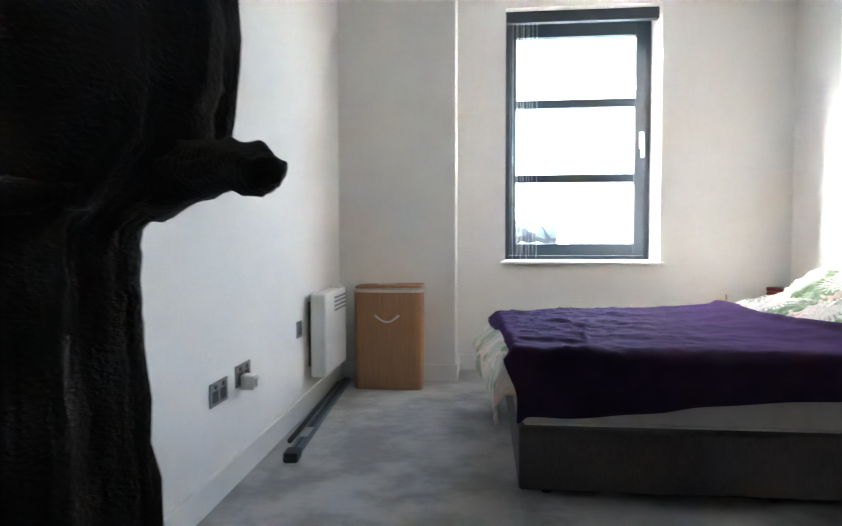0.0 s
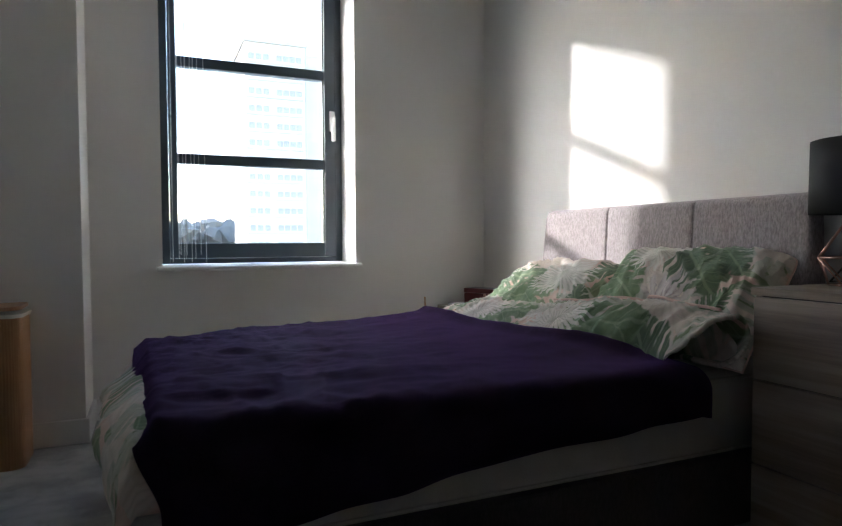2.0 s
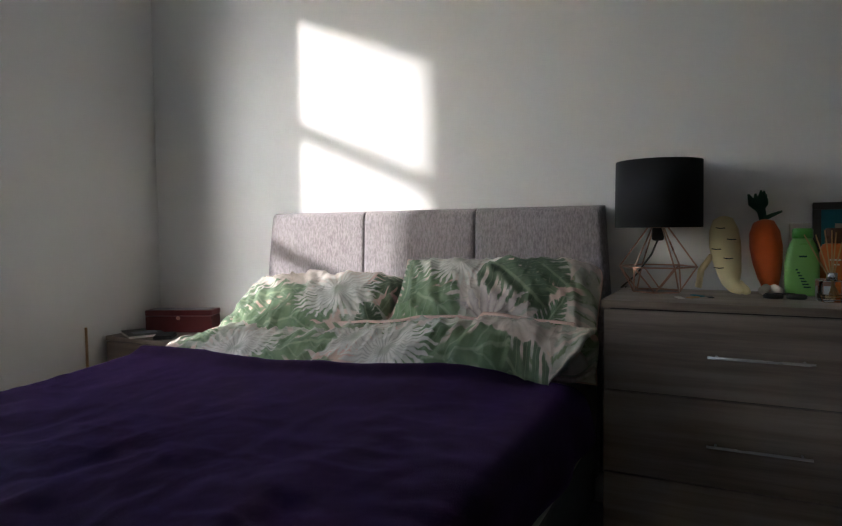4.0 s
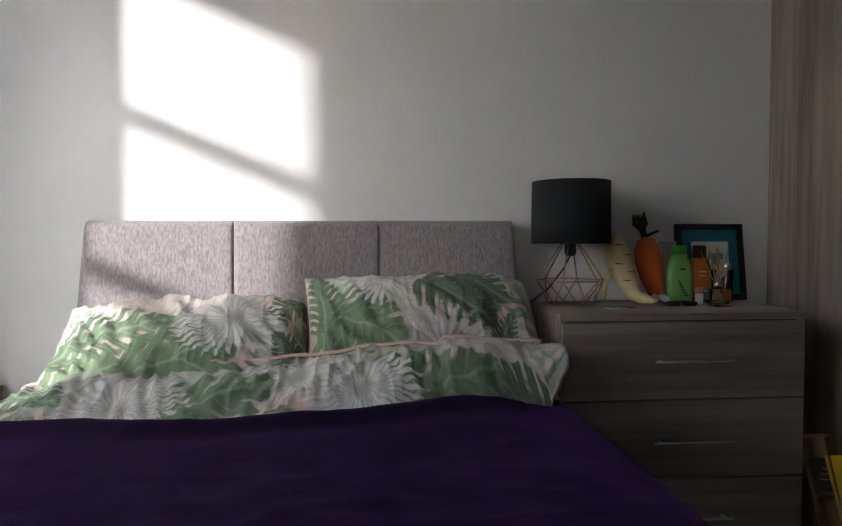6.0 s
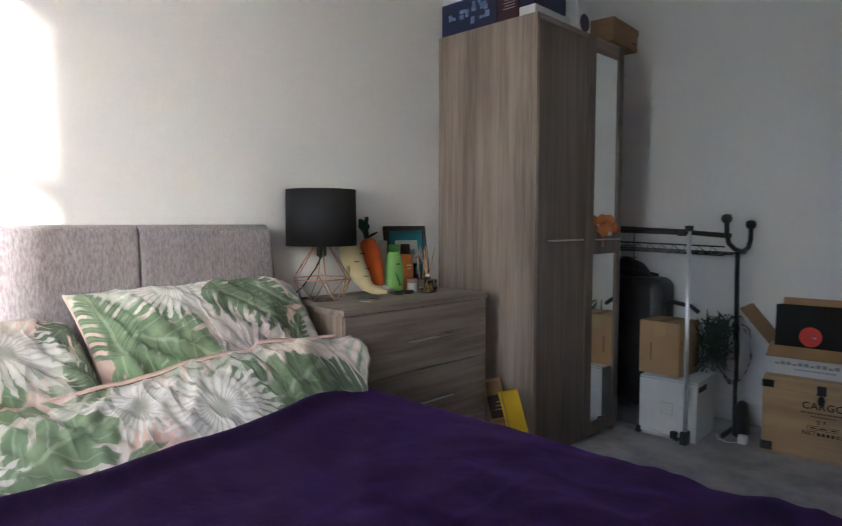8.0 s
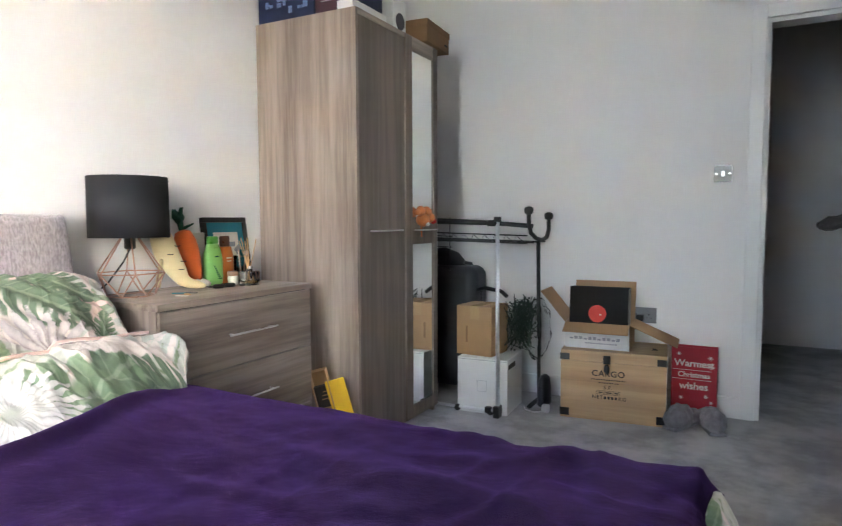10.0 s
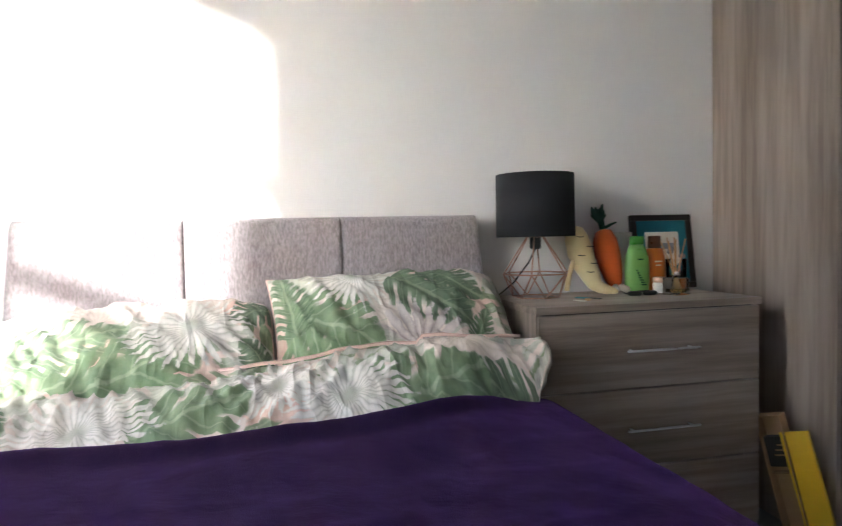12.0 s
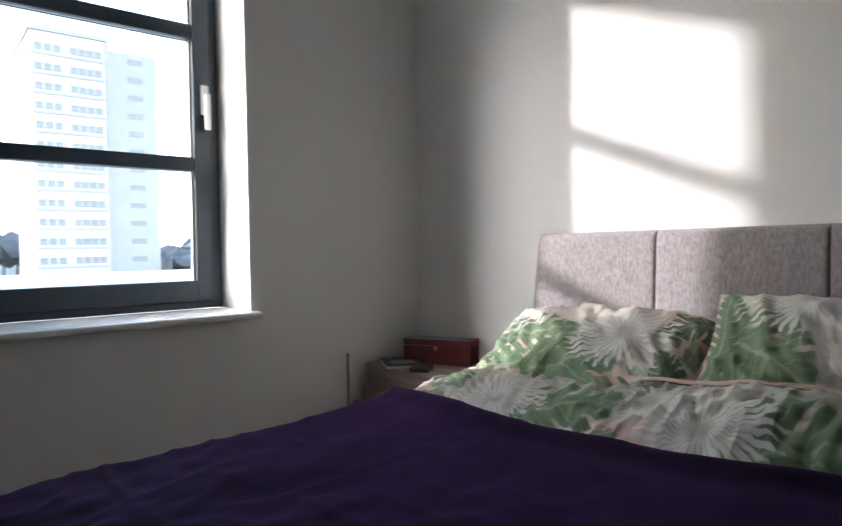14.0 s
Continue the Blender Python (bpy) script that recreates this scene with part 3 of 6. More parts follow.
def outside():
    bm = bx(-3000, 3000, 6.9, 4000, -14.4, -14.0)
    solo("ground", bm, GROUND, "grey-brown town ground far below", "ground", "structure")
    # a slab tower of flats
    d, az0, az1 = 105.0, radians(7.6), radians(12.7)
    cx = d * math.tan(az1) + 1.7
    x0, y0 = d * math.tan(az0) + 1.7, d
    t = thing("apartment_tower", (cx, y0, -14), "pale high-rise block of flats with rows of windows", "apartment tower")
    part("wall", bx(x0, cx, y0, y0 + 16, -14, 32.6), CONCRETE, t)
    part("side_wall", bx(cx, cx + 0.3, y0 - 0.3, y0 + 30, -14, 33.1), CONCRETE2, t, "grey panelled end wall")
    part("side_wall", bx(cx + 0.3, cx + 7.3, y0 + 0.5, y0 + 30, -14, 31.6), CONCRETE2, t, "grey panelled end wall")
    part("roof", bx(x0 - 0.3, cx + 0.4, y0 - 0.35, y0 + 16.3, 32.6, 33.1), CONCRETE2, t)
    fh = 2.75
    width = cx - x0
    n = 17
    cols = (0.10, 0.22, 0.34, 0.56, 0.67, 0.78, 0.89)
    win = bmesh.new()
    box(win, -0.46, 0.46, -0.12, 0.0, -0.48, 0.48)
    first = part("window", win, TOWERWIN, t)
    first.location = Vector((x0 + width * cols[0], y0, -13.6)) - OFFSET[t.name]
    for i in range(n):
        for j, c in enumerate(cols):
            if i == 0 and j == 0:
                continue
            o = new("window", first.data)
            o.parent = t
            o.location = Vector((x0 + width * c, y0, -13.6 + i * fh)) - OFFSET[t.name]
        part("floor_band", bx(x0, cx - 0.35, y0 - 0.16, y0, -13.6 + i * fh - 1.10, -13.6 + i * fh - 0.80), CONCRETE2, t)
    side = bmesh.new()
    box(side, -1.1, 1.1, -0.12, 0.0, -0.4, 0.4)
    for i in range(n):
        o = part("window", side.copy(), TOWERWIN, t)
        o.location = Vector((cx + 4.2, y0 + 0.5, -13.6 + i * fh)) - OFFSET[t.name]
    side.free()
    # a flat white roof below the window and a wooded rise behind
    t = thing("low_building", (6, 34, -14), "low building with a flat white roof", "building")
    part("wall", bx(-24, 40, 30, 70, -14, -1.0), CONCRETE, t)
    part("roof", bx(-24.3, 40.3, 29.7, 70.3, -1.0, -0.75), ROOFWH, t)
    part("parapet", bx(-24.3, 40.3, 29.7, 30.0, -0.75, -0.45), ROOFWH, t)
    bm = bmesh.new()
    rnd = random.Random(5)
    for k in range(260):
        x, y = rnd.uniform(-60, 120), rnd.uniform(170, 230)
        z = -2.0 + 5.0 * soft(-60, 0, x) * (0.6 + 0.4 * math.sin(x * 0.08)) + rnd.uniform(-1.5, 1.5)
        r = bmesh.ops.create_icosphere(bm, subdivisions=1, radius=rnd.uniform(2.0, 4.5), matrix=Matrix.Translation((x, y, z)))
        for v in r["verts"]:
            v.co += Vector((rnd.uniform(-1, 1), rnd.uniform(-1, 1), rnd.uniform(-1, 1)))
    for k in range(60):
        x = -60 + 3.0 * k
        tube(bm, [(x, 200, -14), (x + 0.5, 200, 1)], [0.5, 0.2], 5)
    solo("distant_trees", bm, FOLIAGE, "hazy wooded rise on the skyline", "trees", "stuff")


walls()
doorway()
window()
outside()

# ---- the bed ----
BX0, BX1, BY0, BY1 = 1.72, 3.60, 4.00, 5.42
def bed_section(v, out, hem0, hem1, top):
    """The way across the bed: from the near hem up, over the top and down the far side; v runs in metres of cloth."""
    r = 0.055
    y0, y1 = BY0 - out, BY1 + out
    a = top - r - hem0
    arc = r * math.pi / 2
    flat = (y1 - y0) - 2 * r
    if v < a:
        return y0, hem0 + v, 0.0
    v -= a
    if v < arc:
        t = v / r
        return y0 + r - r * math.cos(t), top - r + r * math.sin(t), soft(0, math.pi / 2, t)
    v -= arc
    if v < flat:
        return y0 + r + v, top, 1.0
    v -= flat
    if v < arc:
        t = v / r
        return y1 - r + r * math.sin(t), top - r + r * math.cos(t), soft(math.pi / 2, 0, t)
    v -= arc
    return y1 + 0.02 * min(1, v * 4), max(top - r - v, hem1), 0.0


def sag(x, y):
    """How far the bedding lies lower towards the far side and the foot."""
    return 0.034 * soft(4.1, 5.4, y) * soft(3.0, 1.75, x)


def wrinkle(x, y):
    w = 0.013 * nz(x * 1.0, y * 2.2, 0.0, 2.6) + 0.009 * nz(x, y * 1.4, 3.0, 7.0) + 0.004 * nz(x, y, 9.0, 19.0)
    ridge = 1 - abs(nz(x * 0.8 + 4, y * 2.0, 5.0, 3.6))
    ridge2 = 1 - abs(nz(x * 2.2 + 1, y * 0.8, 8.0, 4.4))
    return (w + 0.030 * max(0.0, ridge - 0.80) + 0.026 * max(0.0, ridge2 - 0.82)) * (0.30 + 1.0 * soft(2.8, 1.9, x))


def bed():
    t = thing("bed", (2.66, 4.71, 0), "double divan bed with grey marl headboard", "bed")
    part("divan_base", bx(BX0 + 0.01, BX1, BY0 + 0.01, BY1 - 0.01, 0.045, 0.272, 0.012), DIVAN, t, "charcoal upholstered divan base")
    part("mattress", bx(BX0, BX1 + 0.01, BY0, BY1, 0.275, 0.525, 0.05, seg=4), SHEET, t, "cream mattress", True)
    for z in (0.292, 0.505):
        bm = bmesh.new()
        tube(bm, [(BX0 + 0.03, BY0 + 0.006, z), (BX1 - 0.03, BY0 + 0.006, z)], 0.006, 8)
        part("piping", bm, SHEET, t, smooth=True)
    for x in (BX0 + 0.12, 2.65, BX1 - 0.12):
        for y in (BY0 + 0.12, BY1 - 0.12):
            bm = bmesh.new()
            lathe(bm, [(0.018, 0), (0.022, 0.004), (0.022, 0.04), (0.012, 0.047)], (x, y, 0), 12)
            part("castor", bm, BLACKPL, t)
    hb = part("headboard", bx(3.640, 3.698, 4.012, 5.418, 0.10, 1.055, 0.01), MARL, t, "grey marl upholstered headboard")
    edges = (4.000, 4.463, 4.950, 5.430)
    for k in range(3):
        a, b = edges[k], edges[k + 1]
        n1, n2 = 27, 29

        def panel(u, v, a=a, b=b, k=k):
            s, q = 2 * u - 1, 2 * v - 1
            y = a + 0.0008 + (b - a - 0.0016) * u
            z = 0.42 + 0.650 * v
            # the outer edges spread a little towards the bed
            outer = (k == 0 and u < 0.5) or (k == 2 and u > 0.5)
            if k == 0:
                y -= (0.006 + 0.052 * (1 - v)) * (1 - u)
            if k == 2:
                y += (0.006 + 0.052 * (1 - v)) * u
            rim = (1 - abs(q) ** 36) ** 0.5
            roll = (1 - abs(s) ** 40) ** 0.5 if outer else 1 - 0.26 * (1 - (1 - abs(s) ** 50) ** 0.5)
            puff = roll * rim * (1 - 0.05 * s * s)
            return (3.668 - 0.052 * puff - 0.030 * (1 - v) + 0.0025 * nz(y, z, k, 8), y, z)
        us = [soft(0, 1, soft(0, 1, i / (n1 - 1))) for i in range(n1)]
        vs = [soft(0, 1, soft(0, 1, i / (n2 - 1))) for i in range(n2)]
        part("cushion_panel", sheet(panel, us, vs), MARL, hb, smooth=True)


def duvet():
    foot, headx = 1.645, 2.90
    SWELL = ((3.90, 0.10), (3.944, 0.115), (4.015, 0.135), (4.156, 0.150), (4.37, 0.162), (4.73, 0.122), (5.0, 0.095), (5.22, 0.105), (5.37, 0.065), (5.52, 0.03))

    def rise(y):
        for (a, ra), (c, rc) in zip(SWELL, SWELL[1:]):
            if y <= c:
                return ra + (rc - ra) * soft(a, c, y)
        return SWELL[-1][1]

    def place(u, v):
        # u: metres from the foot hem; v: metres across
        y, z, flat = bed_section(v, 0.035, 0.40 + 0.115 * soft(2.6, 3.0, foot + u - 0.22), 0.36, 0.546)
        hang = 0.25
        if u < hang:
            k = 1 - u / hang
            bell = math.sin(math.pi * min(1, max(0, (y - 3.96) / 1.5)))
            x = foot + 0.03 - 0.025 * soft(0.0, 0.3, k) - 0.085 * math.sin(math.pi * 0.9 * k) ** 1.5 * (0.12 + 0.88 * bell) * (1 + 0.35 * nz(0, y, 6.0, 4.0)) + 0.028 * nz(0, y, 1.0, 7.0) * k
            zz = z - sag(x, y) - 0.03 * soft(0, 0.25, k) - (z - 0.325 - 0.085 * soft(4.05, 4.5, y)) * soft(0.0, 1.1, k) + 0.02 * nz(3, y, 2.0, 5) * k
            return (x, y, zz)
        x = foot + 0.03 + (u - hang)
        # the near edge tucks in under the blanket and only the rolled end pokes out
        if y < 4.3 and x > 2.5:
            y = max(y, 4.045 - 0.115 * soft(3.0, 3.22, x) - 0.08 * soft(2.75, 2.5, x))
        late = 0.14 * soft(4.45, 4.05, y)
        if x <= headx + late:
            return (x, y, z - sag(x, y) + (0.35 * wrinkle(x, y) - 0.006) * flat)
        s = x - headx
        if s < 0.33:
            s = (s - late) * 0.33 / (0.33 - late)
        if y < 4.3:
            z = max(z, 0.564)
        h = rise(y) * (0.75 + 0.25 * flat)
        z += 0.055 * (1 - flat) * soft(0.0, 0.18, s)
        # the turned-back edge swells and rolls over
        if s < 0.33:
            k = s / 0.33
            gy = y + 0.5 * x
            tuck = 0.014 * (1 - abs(nz(x * 0.9, gy * 2.4, 3, 5))) ** 4 + 0.014 * (1 - abs(nz(x * 0.7, y * 3.0 - x, 6, 8))) ** 4 - 0.012 + 0.010 * nz(x * 1.5, y, 7, 8) * k + 0.005 * nz(x, y * 2, 4, 24)
            return (x, y - 0.03 * (1 - flat) * k, z + h * math.sin(k * math.pi / 2) ** 0.8 + (0.8 * wrinkle(x * 1.3, y) + tuck) * (0.3 + 0.7 * flat))
        k = min(1.0, (s - 0.33) / 0.22)
        ang = k * math.pi * 0.95
        r = (h + 0.03) * 0.5
        return (headx + 0.33 + 0.06 * math.sin(ang) + 0.02 * nz(0, y, 4, 5), y - 0.03 * (1 - flat), z + h - r * (1 - math.cos(ang)) + 0.010 * nz(x, y, 7, 11))
    t = thing("duvet", (2.5, 4.71, 0.31), "palm-print cotton duvet folded back near the pillows", "duvet")
    total = 0.10 + 0.17 + 1.40 + 0.14
    vs = span(0, total, 150)
    split = 0.25 + headx - foot - 0.03
    us = span(0, 0.25, 10) + span(0.27, split - 0.10, 24)
    thicken(part("cover", sheet(place, us, vs), PRINT, t, smooth=True), 0.012)
    us = span(split - 0.10, split + 0.55, 64)
    thicken(part("turned_edge", sheet(place, us, vs), PRINT, t, "rolled-back duvet edge", True), 0.012)
    bm = bmesh.new()
    line = [Vector(place(split + 0.345, v)) + Vector((-0.004, 0, 0.010)) for v in span(0.05, total - 0.10, 90)]
    tube(bm, line, 0.005, 10)
    part("hem", bm, BLUSH, t, "blush pink stitched hem", True)


def blanket():
    def place(u, v):
        # u: 0 at the foot edge, 1 at the head edge
        x = 1.615 + u * 1.365
        hem = 0.325 + 0.115 * soft(1.7, 3.1, x) + 0.012 * nz(x, 0, 0, 5)
        y, z, flat = bed_section(v, 0.05, hem, 0.37, 0.566)
        low = soft(0.0, 0.16, 0.566 - z)
        z -= sag(x, y)
        # the head edge wavers, and its near corner reaches towards the chest
        edge = 0.0
        if u > 0.5:
            k = soft(0.5, 1.0, u)
            edge = (0.15 * soft(4.5, 4.0, y) * (1 - 0.65 * low) - 0.03 * math.exp(-((y - 4.9) / 0.25) ** 2) + 0.065 * low ** 0.6 * (1 if y < 4.3 else -0.5) + 0.015 * nz(0, y, z, 4)) * k
            z += 0.036 * soft(0.75, 1.0, u) * flat * soft(3.95, 4.40, y) * (0.55 + 0.7 * math.exp(-((y - 4.25) / 0.4) ** 2)) - 0.010 * soft(0.97, 1.0, u)
        z += 0.020 * math.exp(-((u - 0.955) / 0.022) ** 2) * flat * soft(3.95, 4.20, y)
        x += edge
        near = soft(5.4, 4.0, y)
        x += (0.035 * near + 0.05 * low * (1 if y < 4.6 else 0)) * soft(0.3, 0.0, u)
        drop = soft(0.05, 0.0, u)
        x += 0.02 * drop
        z -= 0.05 * drop * (0.4 + 0.6 * flat)
        side = low
        if y < 4.3:
            y -= 0.040 * low * soft(0.6, 1.0, u)
        y += side * (0.014 * math.sin(x * 17 + 3 * nz(x, 0, 2, 2)) * (0.572 - z) * 4) * (-1 if y < 4.6 else 1)
        gather = 0.006 * math.sin(u * 1.365 * 95) * soft(0.10, 0.0, u) * flat
        return (x, y, z + wrinkle(x, y) * flat + gather)
    total = 0.572 - 0.055 - 0.325 + 0.17 + 1.42 + 0.16
    ob = part("blanket", sheet(place, span(0, 1, 120), span(0, total, 130)), PURPLE, None, smooth=True)
    thicken(ob, 0.006)
    tagged(ob, "deep purple fleece blanket spread over the bed", "blanket")


def pillow(name, at, w, h, thick, lean, turn, tilt, seed, label, cloth):
    """A soft pillow: w along its length, h up its slope."""
    m = pose(*at, 0, 0, turn) @ pose(0, 0, 0, 0, -lean, 0) @ pose(0, 0, 0, 0, 0, tilt)
    bm = bmesh.new()
    lay = bm.loops.layers.uv.new("UVMap")
    n = 65
    ss = [math.sin(math.pi * (k / (n - 1) - 0.5)) for k in range(n)]
    grids = []
    for side in (1, -1):
        g = []
        for a in ss:
            row = []
            for b in ss:
                edge = 1 - 0.07 * (1 - a * a) * abs(b) ** 3
                edge2 = 1 - 0.05 * (1 - b * b) * abs(a) ** 3
                p = max(0.0, (1 - a * a) * (1 - b * b)) ** 0.42
                slump = 1 - 0.16 * (max(0.0, -a) * max(0.0, b)) ** 4
                x, y = b * h / 2 * edge * slump, a * w / 2 * edge2 * (0.4 + 0.6 * slump)
                z = side * thick / 2 * p * (1.25 if side > 0 else 0.75)
                gx, gy = x * 1.1 + y * 0.55, y - x * 0.6
                fold = 0.022 * (1 - abs(nz(gx * 0.9 + seed, gy * 2.6, seed, 5.0))) ** 4 + 0.016 * (1 - abs(nz(gx * 0.6 + seed, gy * 3.4, seed + 3, 8.0))) ** 5
                fold += 0.007 * nz(x, y, seed, 8) + 0.005 * nz(gx * 0.5, gy * 2, seed, 22) + 0.002 * nz(x, y, seed, 50) - 0.014
                z += side * fold * min(1, p * 1.6)
                row.append(bm.verts.new(m @ Vector((x, y, z))))
            g.append(row)
        grids.append(g)
    for gi, g in enumerate(grids):
        for i in range(n - 1):
            for j in range(n - 1):
                q = [(i, j), (i + 1, j), (i + 1, j + 1), (i, j + 1)]
                if gi:
                    q = q[::-1]
                f = bm.faces.new([g[a][b] for a, b in q])
                for lp, (a, b) in zip(f.loops, q):
                    lp[lay].uv = (ss[b] * h / 2 + seed * 1.37, ss[a] * w / 2 + seed * 0.71)
    bmesh.ops.remove_doubles(bm, verts=bm.verts[:], dist=0.0005)
    ob = solo(name, bm, cloth, label, "pillow", group="pillows on the bed", smooth=True)
    rim = [(a, -1.0) for a in ss[:-1]] + [(1.0, b) for b in ss[:-1]] + [(a, 1.0) for a in ss[:0:-1]] + [(-1.0, b) for b in ss[:0:-1]]
    rim = [r for k, r in enumerate(rim) if min(abs(abs(r[0]) - 1), 1) + min(abs(abs(r[1]) - 1), 1) > 0.004 or (abs(r[0]) == 1 and abs(r[1]) == 1)]
    bm = bmesh.new()
    line = []
    for a, b in rim:
        slump = 1 - 0.16 * (max(0.0, -a) * max(0.0, b)) ** 4
        line.append(m @ Vector((b * h / 2 * (1 - 0.07 * (1 - a * a)) * slump, a * w / 2 * (1 - 0.05 * (1 - b * b)) * (0.4 + 0.6 * slump), 0)))
    tube(bm, line, 0.0034, 8, closed=True)
    part("piping", bm, BLUSH, ob, "blush pink piped edge", True)
    return ob


bed()
duvet()
blanket()
pillow("pillow", (3.40, 4.325, 0.705), 0.74, 0.47, 0.17, 48, 2, 1.0, 2.3, "plump palm-print pillow propped against the headboard", PRINT_NEAR)
pillow("pillow", (3.36, 5.045, 0.672), 0.75, 0.47, 0.15, 33, -2, 4.5, 5.1, "slumped palm-print pillow resting against the headboard", PRINT_FAR)
# ---- drawers, wardrobe and bedside table ----
def bar_handle(parent, p0, p1, out, r=0.0038):
    p0, p1, out = Vector(p0), Vector(p1), Vector(out)
    bm = bmesh.new()
    d = (p1 - p0).normalized()
    tube(bm, [p0 + out, p1 + out], r, 10)
    for q in (p0 + d * 0.022, p1 - d * 0.022):
        tube(bm, [q, q + out], r * 0.8, 8)
    return part("handle", bm, STEEL, parent, "brushed steel bar handle", True)


def chest_of_drawers():
    x0, x1, y0, y1, top = 3.294, 3.692, 3.168, 3.932, 0.782
    t = thing("chest_of_drawers", (3.49, 3.556, 0), "taupe wood-grain chest of drawers beside the bed", "chest of drawers")
    part("top", bx(x0 - 0.016, x1, y0 - 0.006, y1 + 0.006, top - 0.022, top, 0.0015), WOOD_Y, t)
    part("side_panel", bx(x0, x1, y0, y0 + 0.016, 0, top - 0.022), WOOD_Z, t)
    part("side_panel", bx(x0, x1, y1 - 0.016, y1, 0, top - 0.022), WOOD_Z, t)
    part("back_panel", bx(x1 - 0.006, x1, y0 + 0.016, y1 - 0.016, 0.02, top - 0.022), WOOD_Z, t)
    part("plinth", bx(x0 + 0.02, x0 + 0.035, y0 + 0.016, y1 - 0.016, 0, 0.05), WOOD_Y, t)
    part("inner_frame", bx(x0 + 0.006, x0 + 0.02, y0 + 0.016, y1 - 0.016, 0.05, top - 0.022), SEAM, t)
    hs = ((0.522, 0.755, 0.640), (0.280, 0.517, 0.397), (0.052, 0.275, 0.163))
    for a, b, hz in hs:
        d = part("drawer", bx(x0 - 0.014, x0 + 0.004, y0 + 0.003, y1 - 0.003, a, b, 0.0015), WOOD_Y, t)
        bar_handle(d, (x0 - 0.014, 3.408, hz), (x0 - 0.014, 3.655, hz), (-0.026, 0, 0))


def wardrobe():
    x0, x1, y0, y1, top = 3.158, 3.694, 2.246, 3.016, 1.950
    t = thing("wardrobe", (3.43, 2.646, 0), "tall taupe wood-grain wardrobe with one mirrored door", "wardrobe")
    part("side_panel", bx(x0, x1, y0, y0 + 0.018, 0, top), WOOD_Z, t)
    part("side_panel", bx(x0 - 0.018, x1, y1 - 0.018, y1, 0, top, 0.001), WOOD_Z, t)
    part("top_panel", bx(x0 - 0.018, x1, y0 + 0.018, y1 - 0.018, top - 0.022, top), WOOD_Y, t)
    part("back_panel", bx(x1 - 0.006, x1, y0 + 0.018, y1 - 0.018, 0.02, top - 0.022), WOOD_Z, t)
    part("plinth", bx(x0 + 0.03, x0 + 0.046, y0 + 0.018, y1 - 0.018, 0, 0.05), WOOD_Y, t)
    part("inner_frame", bx(x0 + 0.004, x0 + 0.02, y0 + 0.018, y1 - 0.018, 0.05, top - 0.022), SEAM, t)
    # both door fronts take the darkened oak, with shade put into its colour
    d = part("door", bx(x0 - 0.018, x0, 2.598, y1 - 0.021, 0.035, top - 0.026, 0.001), WOOD_SHADED, t, "plain wood-grain door")
    bar_handle(d, (x0 - 0.018, 2.660, 0.998), (x0 - 0.018, 2.934, 0.998), (-0.024, 0, 0))
    # the mirrored door: a frame of stiles and rails, two mirrors, two inner ledges
    xa, xb = x0 - 0.022, x0
    ya, yb = y0 + 0.001, 2.594
    d = part("mirror_door", bx(xb - 0.004, xb, ya, yb, 0.035, top - 0.003), WOOD_SHADED, t, "wood-grain door with two mirror panels")
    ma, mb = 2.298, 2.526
    part("stile", bx(xa, xb - 0.004, ya, ma, 0.035, top - 0.003, 0.002), WOOD_SHADED, d)
    part("stile", bx(xa, xb - 0.004, mb, yb, 0.035, top - 0.003, 0.002), WOOD_SHADED, d)
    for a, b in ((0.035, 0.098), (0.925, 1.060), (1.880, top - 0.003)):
        part("rail", bx(xa, xb - 0.004, ma, mb, a, b, 0.002), WOOD_Y if a > 1.8 else WOOD_SHADED, d)
    for a, b in ((0.098, 0.925), (1.060, 1.880)):
        part("mirror", bx(xa + 0.006, xb - 0.005, ma + 0.001, mb - 0.001, a + 0.001, b - 0.001), MIRROR, d, "silvered mirror panel")
    bar_handle(d, (xa, 2.264, 0.996), (xa, 2.530, 0.996), (-0.024, 0, 0))


def bedside_table():
    x0, x1, y0, y1, top = 3.352, 3.694, 5.735, 6.185, 0.515
    t = thing("bedside_table", (3.52, 5.96, 0), "taupe wood-grain bedside table in the corner", "bedside table")
    part("top", bx(x0 - 0.012, x1, y0 - 0.005, y1 + 0.005, top - 0.02, top, 0.0015), WOOD_Y, t)
    part("side_panel", bx(x0, x1, y0, y0 + 0.016, 0, top - 0.02), WOOD_Z, t)
    part("side_panel", bx(x0, x1, y1 - 0.016, y1, 0, top - 0.02), WOOD_Z, t)
    part("back_panel", bx(x1 - 0.006, x1, y0 + 0.016, y1 - 0.016, 0, top - 0.02), WOOD_Z, t)
    part("inner_frame", bx(x0 + 0.006, x0 + 0.02, y0 + 0.016, y1 - 0.016, 0.0, top - 0.02), SEAM, t)
    for a, b in ((0.275, 0.490), (0.050, 0.270)):
        d = part("drawer", bx(x0 - 0.014, x0 + 0.004, y0 + 0.003, y1 - 0.003, a, b, 0.0015), WOOD_Y, t)
        bar_handle(d, (x0 - 0.014, 5.87, (a + b) / 2), (x0 - 0.014, 6.05, (a + b) / 2), (-0.026, 0, 0))


chest_of_drawers()
wardrobe()
bedside_table()
# ---- on the chest of drawers ----
CT = 0.783


